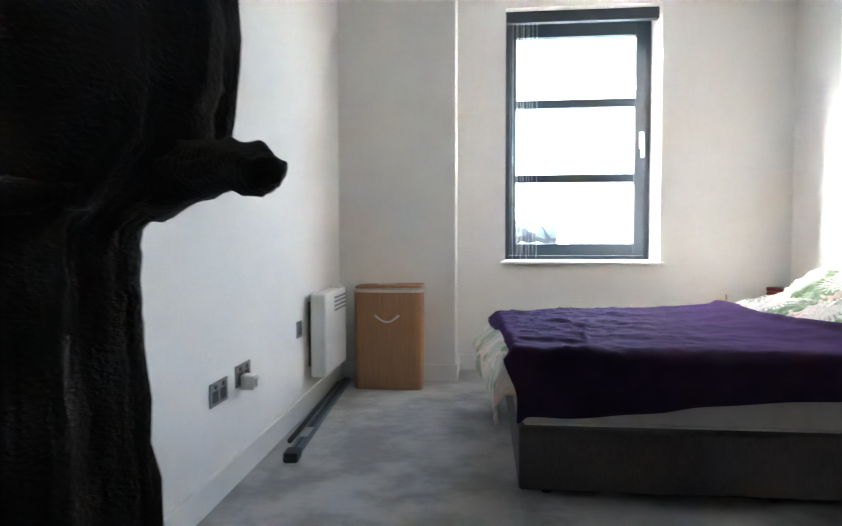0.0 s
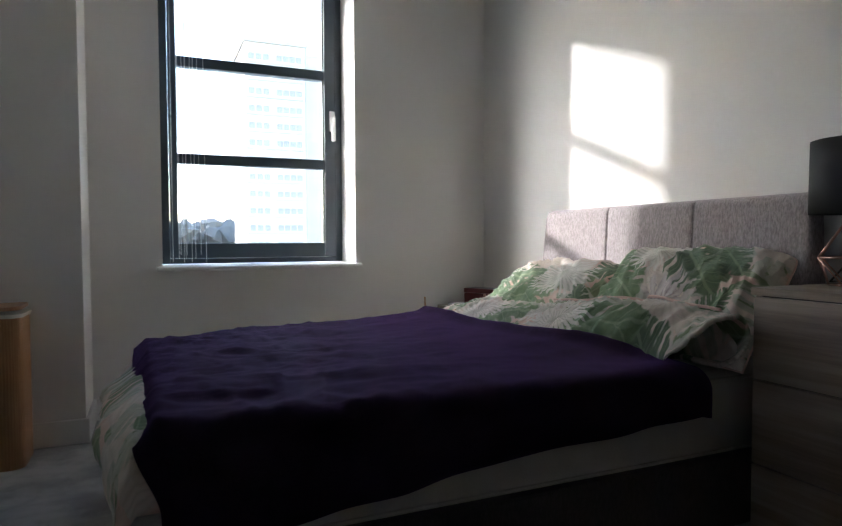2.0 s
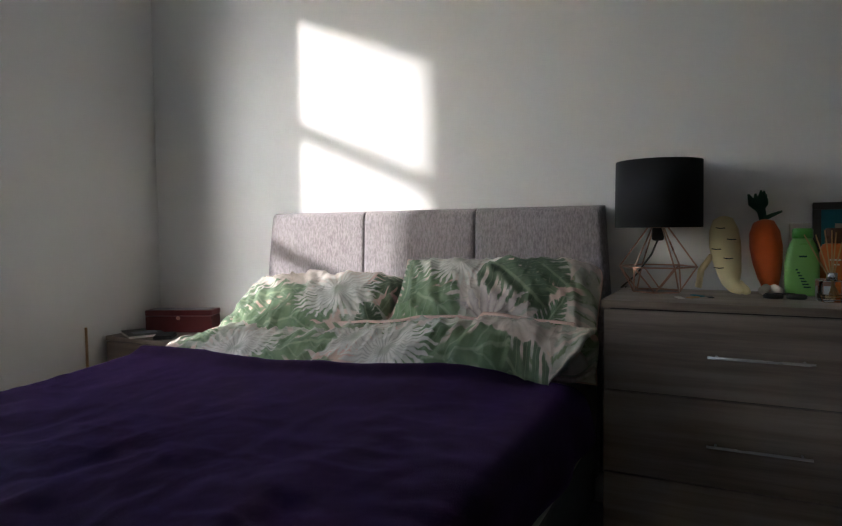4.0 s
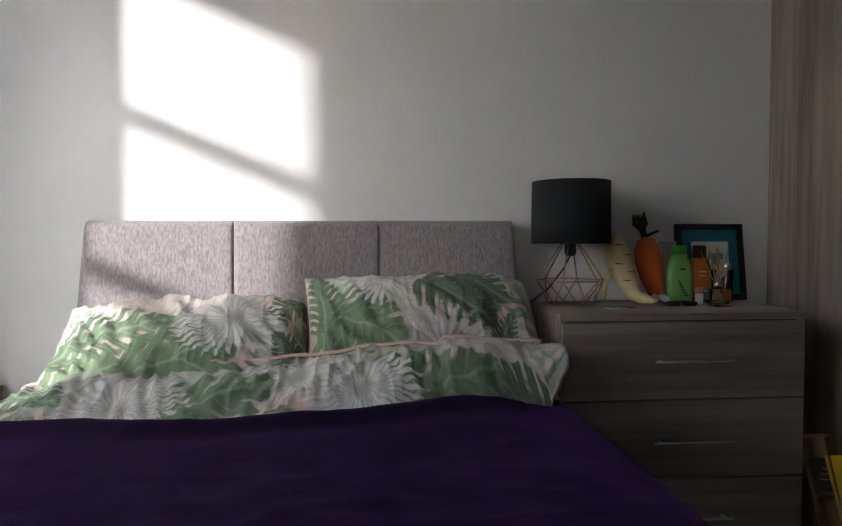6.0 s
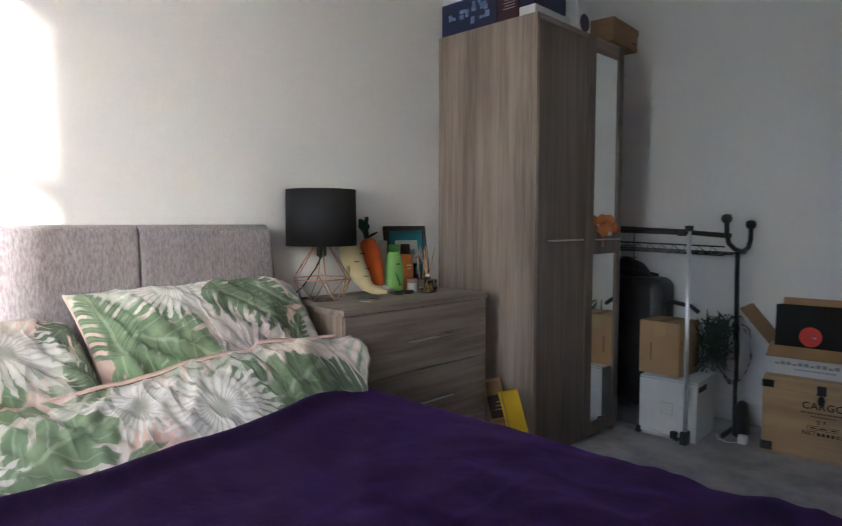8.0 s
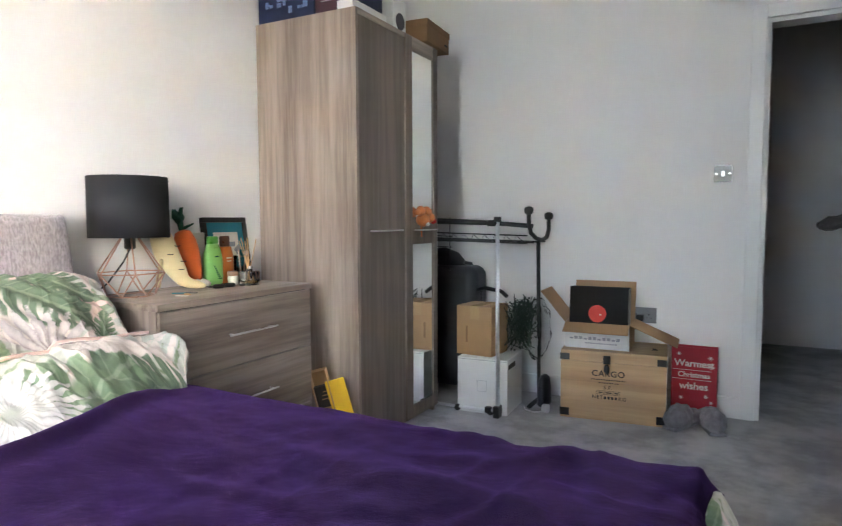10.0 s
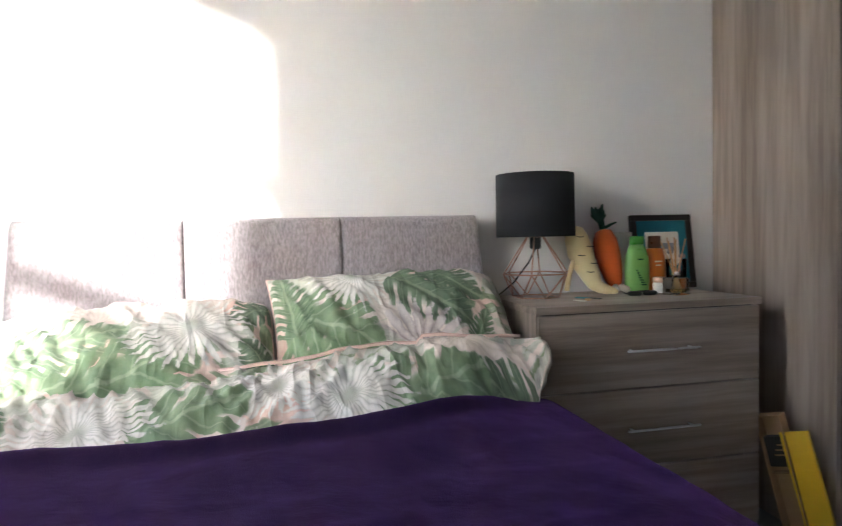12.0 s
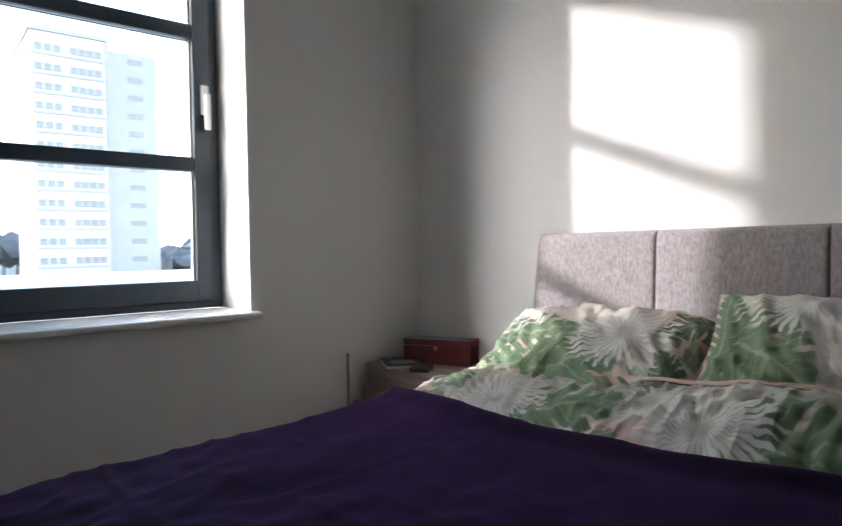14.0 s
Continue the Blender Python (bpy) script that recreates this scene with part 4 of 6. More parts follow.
def table_lamp():
    cx, cy = 3.566, 3.812
    t = thing("table_lamp", (cx, cy, CT), "black drum lamp on a copper wire cage base", "table lamp")
    n, wire = 6, 0.0026

    def ring(r, z, off):
        return [(cx + r * math.cos(math.pi * 2 * (k + off) / n), cy + r * math.sin(math.pi * 2 * (k + off) / n), z) for k in range(n)]
    low, mid, high = ring(0.078, CT + 0.0026, 0.0), ring(0.117, CT + 0.082, 0.5), ring(0.030, CT + 0.208, 0.5)
    for pts in (low, mid, high):
        bm = bmesh.new()
        tube(bm, pts, wire, 6, closed=True)
        part("cage_ring", bm, COPPER, t, "copper wire ring", True)
    for k in range(n):
        bm = bmesh.new()
        tube(bm, [mid[k], high[k]], wire, 6)
        part("cage_wire", bm, COPPER, t, smooth=True)
        bm = bmesh.new()
        tube(bm, [mid[k], low[k]], wire, 6)
        tube(bm, [mid[k], low[(k + 1) % n]], wire, 6)
        part("cage_wire", bm, COPPER, t, smooth=True)
    bm = bmesh.new()
    lathe(bm, [(0.014, 0.165), (0.019, 0.170), (0.019, 0.225), (0.030, 0.228), (0.030, 0.234), (0.016, 0.24)], (cx, cy, CT), 18)
    part("lamp_holder", bm, BLACKPL, t, "black lamp holder", True)
    bm = bmesh.new()
    lathe(bm, [(0.010, 0.24), (0.020, 0.262), (0.030, 0.290), (0.026, 0.318), (0.004, 0.328)], (cx, cy, CT), 18)
    part("bulb", bm, WHITEPL, t, "unlit white bulb", True)
    bm = bmesh.new()
    tube(bm, [(cx, cy, CT + 0.168), (cx + 0.012, cy + 0.02, CT + 0.12), (cx + 0.03, cy + 0.07, CT + 0.05), (cx + 0.05, cy + 0.12, CT + 0.006), (3.685, cy + 0.115, CT + 0.004), (3.696, cy + 0.119, 0.6), (3.697, cy + 0.119, 0.3)], 0.003, 6)
    part("flex", bm, BLACKPL, t, "black flex", True)
    bm = bmesh.new()
    prof = [(0.131, 0.207), (0.133, 0.207), (0.131, 0.417), (0.129, 0.417), (0.131, 0.207)]
    rings = []
    for r, z in prof[:-1]:
        rings.append([bm.verts.new((cx + r * math.cos(2 * math.pi * j / 48), cy + r * math.sin(2 * math.pi * j / 48), CT + z)) for j in range(48)])
    for a, b in zip(rings, rings[1:] + rings[:1]):
        for j in range(48):
            bm.faces.new((a[j], a[(j + 1) % 48], b[(j + 1) % 48], b[j]))
    part("shade", bm, SHADE, t, "black fabric drum shade", True)
    bm = bmesh.new()
    for k in range(3):
        a = 2 * math.pi * k / 3
        tube(bm, [(cx + 0.03 * math.cos(a), cy + 0.03 * math.sin(a), CT + 0.231), (cx + 0.134 * math.cos(a), cy + 0.134 * math.sin(a), CT + 0.222)], 0.0016, 6)
    part("shade_ring", bm, BLACKMT, t, smooth=True)


def limb(bm, pts, radii, mi, seg=14):
    tube(bm, pts, radii, seg, mi=mi)


def plush_vegetables():
    # parsnip: a pale body leaning on the wall, that tapers and curls at its foot
    t = thing("parsnip_toy", (3.53, 3.60, CT), "pale yellow stuffed parsnip toy leaning beside the lamp", "soft toy", group="soft toys on the chest")
    bm = bmesh.new()
    limb(bm, [(3.648, 3.626, 1.022), (3.646, 3.625, 1.012), (3.638, 3.622, 0.980), (3.620, 3.618, 0.930), (3.595, 3.612, 0.885), (3.568, 3.605, 0.848), (3.550, 3.600, 0.822), (3.526, 3.590, 0.808), (3.500, 3.576, 0.801), (3.488, 3.566, 0.800)],
         [0.012, 0.030, 0.042, 0.046, 0.041, 0.034, 0.026, 0.019, 0.013, 0.004], 0)
    body = part("body", bm, YELLOW, t, smooth=True)
    for pts, r in (([(3.600, 3.655, 0.90), (3.575, 3.684, 0.855), (3.580, 3.692, 0.80)], [0.009, 0.010, 0.010]), ([(3.545, 3.580, 0.816), (3.500, 3.560, 0.800), (3.484, 3.552, 0.798)], [0.015, 0.013, 0.006])):
        bm = bmesh.new()
        limb(bm, pts, r, 0, 8)
        part("root", bm, YELLOW, t, smooth=True)
    for k, (z, dy) in enumerate(((0.985, 0.012), (0.950, -0.020), (0.920, 0.022), (0.893, -0.012), (0.865, 0.014))):
        x = 3.592 - 0.42 * (0.985 - z) if z > 0.9 else 3.556 - 0.72 * (0.920 - z)
        bm = bmesh.new()
        tube(bm, [(x, 3.620 + dy + 0.013, z + 0.002), (x - 0.004, 3.620 + dy, z), (x, 3.620 + dy - 0.013, z + 0.001)], 0.0016, 5)
        part("stitch", bm, INK, body)
    # carrot: an orange body with a ragged green top and pale feet
    t = thing("carrot_toy", (3.59, 3.485, CT), "orange stuffed carrot toy with dark green felt top", "soft toy", group="soft toys on the chest")
    bm = bmesh.new()
    limb(bm, [(3.650, 3.512, 1.010), (3.648, 3.511, 1.002), (3.642, 3.508, 0.970), (3.632, 3.504, 0.925), (3.618, 3.500, 0.878), (3.604, 3.496, 0.835), (3.596, 3.493, 0.805), (3.594, 3.492, 0.793)],
         [0.010, 0.030, 0.043, 0.046, 0.041, 0.032, 0.022, 0.008], 0)
    part("body", bm, ORANGE, t, smooth=True)
    for y0, y1 in ((3.498, 3.515), (3.490, 3.472)):
        bm = bmesh.new()
        limb(bm, [(3.590, y0, 0.808), (3.556, y1, 0.797), (3.545, y1, 0.796)], [0.012, 0.013, 0.006], 0, 8)
        part("foot", bm, LINEN, t, "pale felt foot", True)
    rnd = random.Random(3)
    bm = bmesh.new()
    limb(bm, [(3.650, 3.512, 1.004), (3.652, 3.516, 1.030), (3.654, 3.524, 1.060)], [0.010, 0.012, 0.014], 0, 8)
    top = part("stalk", bm, LEAFGRN, t, "dark green felt top", True)
    for k in range(9):
        a = rnd.uniform(-0.5, 0.9)
        tip = Vector((3.652 + rnd.uniform(-0.02, 0.02), 3.524 + 0.046 * a, 1.080 + rnd.uniform(-0.014, 0.026)))
        bm = bmesh.new()
        limb(bm, [(3.653, 3.522, 1.044), (3.653, 3.524 + 0.03 * a, 1.064), tip], [0.013, 0.013, 0.003], 0, 6)
        part("frond", bm, LEAFGRN, top, smooth=True)
    bm = bmesh.new()
    limb(bm, [(3.650, 3.510, 1.014), (3.644, 3.486, 1.026), (3.640, 3.462, 1.036)], [0.007, 0.006, 0.003], 0, 6)
    part("frond", bm, LEAFGRN, top, smooth=True)


def bottle(name, at, w, d, h, body, cap, label, caph=0.03, shoulder=0.75, turn=0.0):
    t = thing(name, at, label, "bottle", own=True, turn=turn)
    bm = bmesh.new()
    lathe(bm, [(0.80, 0.0), (0.93, 0.004), (1.0, h * 0.18), (1.0, h * 0.45), (0.93, h * 0.62), (shoulder, h * 0.76), (0.55, h - caph)], seg=28, sx=d / 2, sy=w / 2, power=0.8)
    b = part("body", bm, body, t, smooth=True)
    bm = bmesh.new()
    lathe(bm, [(0.52, h - caph), (0.60, h - caph + 0.001), (0.58, h - 0.003), (0.50, h)], seg=24, sx=d / 2, sy=w / 2, power=0.8)
    part("cap", bm, cap, t, smooth=True)
    return t, b


def chest_things():
    t, b = bottle("shampoo_bottle", (3.590, 3.412, CT), 0.092, 0.05, 0.200, GREENPL, GREENDK, "lime green shampoo bottle with dark leaf print")
    bm = bmesh.new()
    for k in range(7):
        y, z = -0.012 + 0.0045 * k, 0.025 + 0.0085 * k
        box(bm, -0.0268 - 0.0006, -0.0252, y - 0.009 + 0.001 * k, y + 0.009 - 0.001 * k, z, z + 0.0045)
    part("leaf_print", bm, LEAFGRN, b)
    part("print_line", bx(-0.0262, -0.0240, -0.010, 0.010, 0.115, 0.120), LEAFGRN, b)
    t, b = bottle("lotion_bottle", (3.606, 3.330, CT), 0.082, 0.05, 0.200, AMBERPL, BROWNPL, "amber orange lotion bottle with brown cap", caph=0.045)
    part("print_line", bx(-0.0262, -0.0240, -0.014, 0.014, 0.105, 0.110), PAPER, b)
    part("print_line", bx(-0.0262, -0.0240, -0.010, 0.010, 0.092, 0.096), PAPER, b)
    t = thing("cream_jar", (3.530, 3.362, CT), "small white cream jar with copper lid", "jar", own=True)
    bm = bmesh.new()
    lathe(bm, [(0.018, 0), (0.021, 0.003), (0.021, 0.034), (0.019, 0.037)], seg=24)
    part("jar", bm, WHITEPL, t, smooth=True)
    bm = bmesh.new()
    lathe(bm, [(0.0215, 0.037), (0.0225, 0.038), (0.0225, 0.052), (0.020, 0.055)], seg=24)
    part("lid", bm, COPPER, t, "copper lid", True)
    # reed diffuser
    t = thing("reed_diffuser", (3.445, 3.355, CT), "square glass reed diffuser with wooden reeds", "diffuser", own=True, turn=12)
    part("glass", bx(-0.031, 0.031, -0.031, 0.031, 0, 0.058, 0.004), CLEAR, t, "clear square glass")
    part("oil", bx(-0.024, 0.024, -0.024, 0.024, 0.008, 0.020, 0.002), OIL, t, "amber oil")
    bm = bmesh.new()
    lathe(bm, [(0.013, 0.058), (0.013, 0.078), (0.009, 0.080)], seg=18)
    part("neck", bm, CHROME, t, smooth=True)
    for k, (a, b2) in enumerate(((0.03, 0.01), (0.012, -0.012), (-0.01, 0.045), (0.008, 0.0), (-0.022, -0.02), (0.0, 0.07))):
        bm = bmesh.new()
        tube(bm, [(-a * 0.3, -b2 * 0.3, 0.012), (a, b2, 0.195 - 0.006 * (k % 3))], 0.0019, 6)
        part("reed", bm, REED, t, smooth=True)
    # glass with make-up brushes
    t = thing("brush_glass", (3.575, 3.262, CT), "clear ribbed tumbler holding make-up brushes", "glass", own=True)
    bm = bmesh.new()
    lathe(bm, [(0.030, 0), (0.033, 0.003), (0.036, 0.115), (0.034, 0.115), (0.031, 0.008), (0.004, 0.007)], seg=28)
    part("tumbler", bm, TUMBLER, t, smooth=True)
    for k, (a, b2, h) in enumerate(((-0.012, 0.030, 0.175), (0.016, 0.012, 0.165), (-0.004, -0.020, 0.15))):
        bm = bmesh.new()
        tube(bm, [(a * 0.2, b2 * 0.2, 0.010), (a, b2, h - 0.035)], 0.0028, 8)
        br = part("brush_handle", bm, CHROME if k % 2 else COPPER, t, smooth=True)
        bm = bmesh.new()
        d = Vector((a, b2, h - 0.03))
        tube(bm, [d * 0.97, d, d * 1.06, d * 1.12], [0.004, 0.010, 0.012, 0.003], 10)
        part("bristles", bm, GREYPLUSH, br, smooth=True)
    # framed print leaning on the wall
    t = thing("picture_frame", (3.655, 3.250, CT), "black-brown framed print with teal mount leaning on the wall", "picture frame", own=True, turn=0)
    lean = pose(0, 0, 0, 0, 8, 0)
    for a in ((-0.128, 0.128, 0, 0.022), (-0.128, 0.128, 0.258, 0.28), (-0.128, -0.106, 0.022, 0.258), (0.106, 0.128, 0.022, 0.258)):
        part("frame_bar", bx(-0.010, 0.010, a[0], a[1], a[2], a[3], 0.002, m=lean), FRAMEBK, t)
    p = part("mount", bx(-0.002, 0.004, -0.106, 0.106, 0.022, 0.258, m=lean), TEAL, t, "teal mount")
    part("print", bx(-0.0045, -0.002, -0.070, 0.070, 0.045, 0.215, m=lean), PAPER, p, "cream paper print")
    bm = bmesh.new()
    box(bm, -0.0055, -0.0045, -0.048, 0.010, 0.150, 0.172, m=lean)
    box(bm, -0.0055, -0.0045, 0.0, 0.045, 0.09, 0.13, m=lean)
    part("print_shape", bm, INK_SOFT, p)
    # small carton, sunglasses, cards
    solo("small_carton", bx(3.662, 3.692, 3.385, 3.440, CT, CT + 0.215, 0.002), PAPER, "slim pale cosmetics carton standing by the bottles", "carton")
    t = thing("sunglasses", (3.485, 3.46, CT), "black sunglasses lying folded", "sunglasses")
    for s in (-1, 1):
        bm = bmesh.new()
        lathe(bm, [(0.022, 0.0), (0.026, 0.002), (0.026, 0.010), (0.020, 0.014)], (3.478, 3.462 + s * 0.029, CT), 16, sx=0.7)
        part("lens", bm, BLACKPL, t, smooth=True)
    bm = bmesh.new()
    tube(bm, [(3.49, 3.41, CT + 0.006), (3.475, 3.44, CT + 0.014), (3.474, 3.482, CT + 0.014), (3.49, 3.515, CT + 0.006), (3.53, 3.50, CT + 0.004)], 0.003, 6)
    part("frame", bm, BLACKPL, t, smooth=True)
    for k, (x, y, a, m) in enumerate(((3.40, 3.735, 20, PAPER), (3.415, 3.70, -30, REED), (3.445, 3.655, 10, BLACKPL), (3.47, 3.69, 40, TEAL))):
        ob = part("card", bx(-0.022, 0.022, -0.008, 0.008, 0, 0.002 + 0.001 * (k % 2)), m)
        ob.matrix_basis = pose(x, y, CT, 0, 0, a)
        tagged(ob, ("pale paper slip", "small wooden stick", "black hair clip", "teal card slip")[k] + " lying by the lamp", "clutter")


def bedside_things():
    z = 0.516
    t = thing("watch_box", (3.585, 5.955, z), "oxblood display box with glass lid", "box", own=True, turn=-66)
    part("body", bx(-0.160, 0.160, -0.055, 0.055, 0, 0.078, 0.004), RED_BOX, t)
    lid = part("lid", bx(-0.161, 0.161, -0.056, 0.056, 0.080, 0.106, 0.004), RED_BOX, t)
    part("lid_window", bx(-0.135, 0.135, -0.036, 0.036, 0.1062, 0.1085), INK_SOFT, lid, "dull glass lid window")
    bm = bmesh.new()
    lathe(bm, [(0.004, 0), (0.009, 0.001), (0.009, 0.006), (0.004, 0.008)], seg=14, m=Matrix.Translation((0.0, -0.056, 0.070)) @ pose(0, 0, 0, 90))
    part("clasp", bm, COPPER, t, smooth=True)
    t = thing("magazine", (3.435, 6.055, z), "thin pale book with dark picture cover", "book", own=True, turn=-28)
    part("pages", bx(-0.075, 0.075, -0.10, 0.10, 0.0015, 0.010), PAPER, t)
    part("cover", bx(-0.077, 0.077, -0.102, 0.102, 0.0101, 0.0125), FRAMEBK, t, "dark printed cover")
    part("cover", bx(-0.077, 0.077, -0.102, 0.102, 0.0, 0.0015), PAPER, t)
    part("cover_picture", bx(-0.05, 0.055, -0.06, 0.02, 0.0126, 0.0131), INK_SOFT, t)
    t = thing("wallet", (3.405, 5.875, z), "folded black leather wallet", "wallet", own=True, turn=35)
    part("half", bx(-0.05, 0.05, -0.04, 0.04, 0, 0.009, 0.003), BLACKPL, t)
    part("half", bx(-0.049, 0.05, -0.039, 0.04, 0.010, 0.018, 0.003, m=pose(0, 0, 0, 0, -3, 0)), BLACKPL, t)
    # slim board in the gap beside the table
    t = thing("leaning_board", (3.30, 6.232, 0), "thin pale board with a brown edge against the wall", "board")
    part("sheet", bx(3.276, 3.336, 6.227, 6.238, 0.0, 0.558), WALL, t)
    part("edge_strip", bx(3.272, 3.276, 6.224, 6.239, 0.0, 0.560, 0.0005), CARD, t, "brown edge strip")
    bm = bmesh.new()
    lathe(bm, [(0.03, 0.0), (0.05, 0.02), (0.055, 0.2), (0.045, 0.33), (0.025, 0.365)], (3.262, 6.135, 0), 18, sx=0.7, sy=1.2)
    solo("black_holdall", bm, CASEBK, "small black bag standing by the bedside table", "bag", smooth=True)


def wardrobe_top():
    z = 1.951
    t = thing("game_carton", (3.53, 2.86, z), "dark carton printed with a pale blue picture", "carton")
    part("body", bx(3.368, 3.690, 2.72, 3.000, z, z + 0.150, 0.002), NAVY, t)
    rnd = random.Random(8)
    for k in range(16):
        bm = bmesh.new()
        x, zz = rnd.uniform(3.40, 3.64), z + rnd.uniform(0.02, 0.115)
        w, h = rnd.uniform(0.012, 0.04), rnd.uniform(0.008, 0.03)
        box(bm, x, x + w, 3.0005, 3.0015 + 0.0002 * k, zz, zz + h)
        part("print_patch", bm, PHOTO, t, "pale blue printed patch")
    solo("white_carton", bx(3.50, 3.690, 2.75, 2.995, z + 0.151, z + 0.30, 0.002), CARD_WHITE, "plain white carton stacked on top", "carton")
    solo("blue_carton", bx(3.375, 3.495, 2.75, 2.995, z + 0.151, z + 0.26, 0.002), PHOTO, "pale blue printed carton", "carton")
    t = thing("plum_carton", (3.305, 2.9, z), "dark plum printed carton", "carton")
    part("body", bx(3.252, 3.364, 2.74, 2.998, z, z + 0.115, 0.002), PLUM, t)
    bm = bmesh.new()
    for k in range(4):
        box(bm, 3.268, 3.33 - 0.008 * (k % 2), 2.9985, 2.9995, z + 0.05 + 0.012 * k, z + 0.054 + 0.012 * k)
    part("printed_line", bm, INK_SOFT, t)
    solo("flat_white_carton", bx(3.165, 3.246, 2.72, 2.998, z, z + 0.042, 0.002), CARD_WHITE, "flat white carton near the wardrobe's edge", "carton")
    solo("navy_carton", bx(3.175, 3.245, 2.74, 2.995, z + 0.043, z + 0.24, 0.002), NAVY, "navy printed carton stood on a flat white one", "carton")
    t = thing("speaker", (3.20, 2.555, z), "small white speaker with round grey cloth front", "speaker")
    part("body", bx(3.172, 3.24, 2.52, 2.645, z, z + 0.165, 0.006), WHITEPL, t)
    bm = bmesh.new()
    lathe(bm, [(0.040, 0.0), (0.040, 0.004), (0.034, 0.007)], seg=32, m=Matrix.Translation((3.1718, 2.583, z + 0.055)) @ pose(0, 0, 0, 0, -90, 0))
    part("cone", bm, SPEAKER, t, "grey cloth speaker disc", True)
    t = thing("shoe_box", (3.205, 2.272, z), "brown cardboard shoe box with fitted lid", "shoe box", own=True, turn=4)
    part("body", bx(-0.085, 0.085, -0.150, 0.150, 0, 0.085, 0.002), CARD_DARK, t)
    part("lid", bx(-0.089, 0.089, -0.154, 0.154, 0.078, 0.112, 0.003), CARD_DARK, t)
    part("printed_line", bx(-0.0862, -0.0848, -0.125, -0.085, 0.030, 0.040), INK, t)
    # ginger soft toy sitting on the mirrored door's handle
    bm = bmesh.new()
    for at, r, mi in (((3.105, 2.455, 1.048), 0.043, 0), ((3.100, 2.495, 1.098), 0.030, 0), ((3.100, 2.425, 1.092), 0.036, 0), ((3.085, 2.402, 1.060), 0.030, 0), ((3.075, 2.385, 1.04), 0.018, 1), ((3.075, 2.46, 1.024), 0.013, 2), ((3.100, 2.385, 1.095), 0.012, 2), ((3.105, 2.525, 1.090), 0.018, 0)):
        at = (at[0], 2.468 + (at[1] - 2.445) * 0.82, 1.036 + (at[2] - 1.036) * 0.9)
        r0 = bmesh.ops.create_icosphere(bm, subdivisions=3, radius=r * 0.82, matrix=Matrix.Translation(at))
        for v in r0["verts"]:
            v.co += (v.co - Vector(at)) * 0.12 * nz(*v.co, 60)
            for f in v.link_faces:
                f.material_index = mi
    tube(bm, [(3.118, 2.47, 1.05), (3.118, 2.47, 1.005), (3.118, 2.465, 0.96)], 0.004, 8)
    solo("ginger_soft_toy", bm, [BROWNPLUSH, REDFELT, LINEN], "small ginger plush toy hung on the wardrobe handle", "soft toy", smooth=True)


def beside_chest():
    t = thing("slim_carton", (3.214, 3.094, 0.0), "open slim brown carton with a dark printed insert", "carton", own=True, turn=30)
    m = pose(-0.02, 0, 0.010, 0, 14, 0)
    part("back", bx(-0.037, 0.037, -0.030, -0.027, 0.001, 0.40, m=m), CARD, t)
    for x in (-0.037, 0.034):
        part("side", bx(x, x + 0.003, -0.027, 0.028, 0.001, 0.40, m=m), CARD, t)
    for z in (0.001, 0.397):
        part("end", bx(-0.034, 0.034, -0.027, 0.028, z, z + 0.003, m=m), CARD, t)
    ins = part("insert", bx(-0.030, 0.033, -0.022, 0.010, 0.235, 0.330, 0.002, m=m), INK, t, "dark printed insert")
    for k in range(3):
        part("printed_line", bx(-0.022, 0.010 - 0.006 * k, 0.010, 0.0106, 0.270 + 0.016 * k, 0.274 + 0.016 * k, m=m), CARD, ins)
    part("divider", bx(-0.034, 0.034, -0.026, 0.006, 0.212, 0.216, m=m), CARD_DARK, t)
    t = thing("yellow_folder", (3.142, 3.058, 0.0), "bright yellow card folder leaning beside the wardrobe", "folder", own=True, turn=30)
    m = pose(-0.01, 0, 0.012, 0, 15, 0)
    part("cover", bx(-0.042, 0.042, 0.010, 0.013, 0, 0.36, 0.001, m=m), YELLOWCD, t)
    part("cover", bx(-0.042, 0.042, 0.000, 0.003, 0, 0.36, 0.001, m=m), YELLOWCD, t)
    part("papers", bx(-0.040, 0.041, 0.0032, 0.0098, 0.003, 0.35, m=m), PAPER, t)


table_lamp()
plush_vegetables()
chest_things()
bedside_things()
wardrobe_top()
beside_chest()

# ---- the west wall ----
def socket_plate(name, m, double, label, inserts=BLACKPL):
    """A metal plate with dark inserts; m turns its face, which looks along +x."""
    t = thing(name, (0, 0, 0), label, "socket", own=True, kind="")
    t.matrix_basis = m
    w = 0.073 if double else 0.043
    part("plate", bx(0, 0.007, -w, w, -0.043, 0.043, 0.002), GUN, t)
    for s in ((-1, 1) if double else (0,)):
        c = s * 0.034
        part("insert", bx(0.007, 0.0085, c - 0.025, c + 0.025, -0.030, 0.012, 0.001), inserts, t)
        part("rocker", bx(0.007, 0.011, c - 0.007, c + 0.007, 0.018, 0.034, 0.001), inserts, t)
        for dy, dz, hh in ((0, 0.004, 0.008), (-0.011, -0.014, 0.004), (0.011, -0.014, 0.004)):
            part("slot", bx(0.0085, 0.0088, c + dy - 0.0035, c + dy + 0.0035, dz - hh / 2, dz + hh / 2), SEAM, t)
    return t


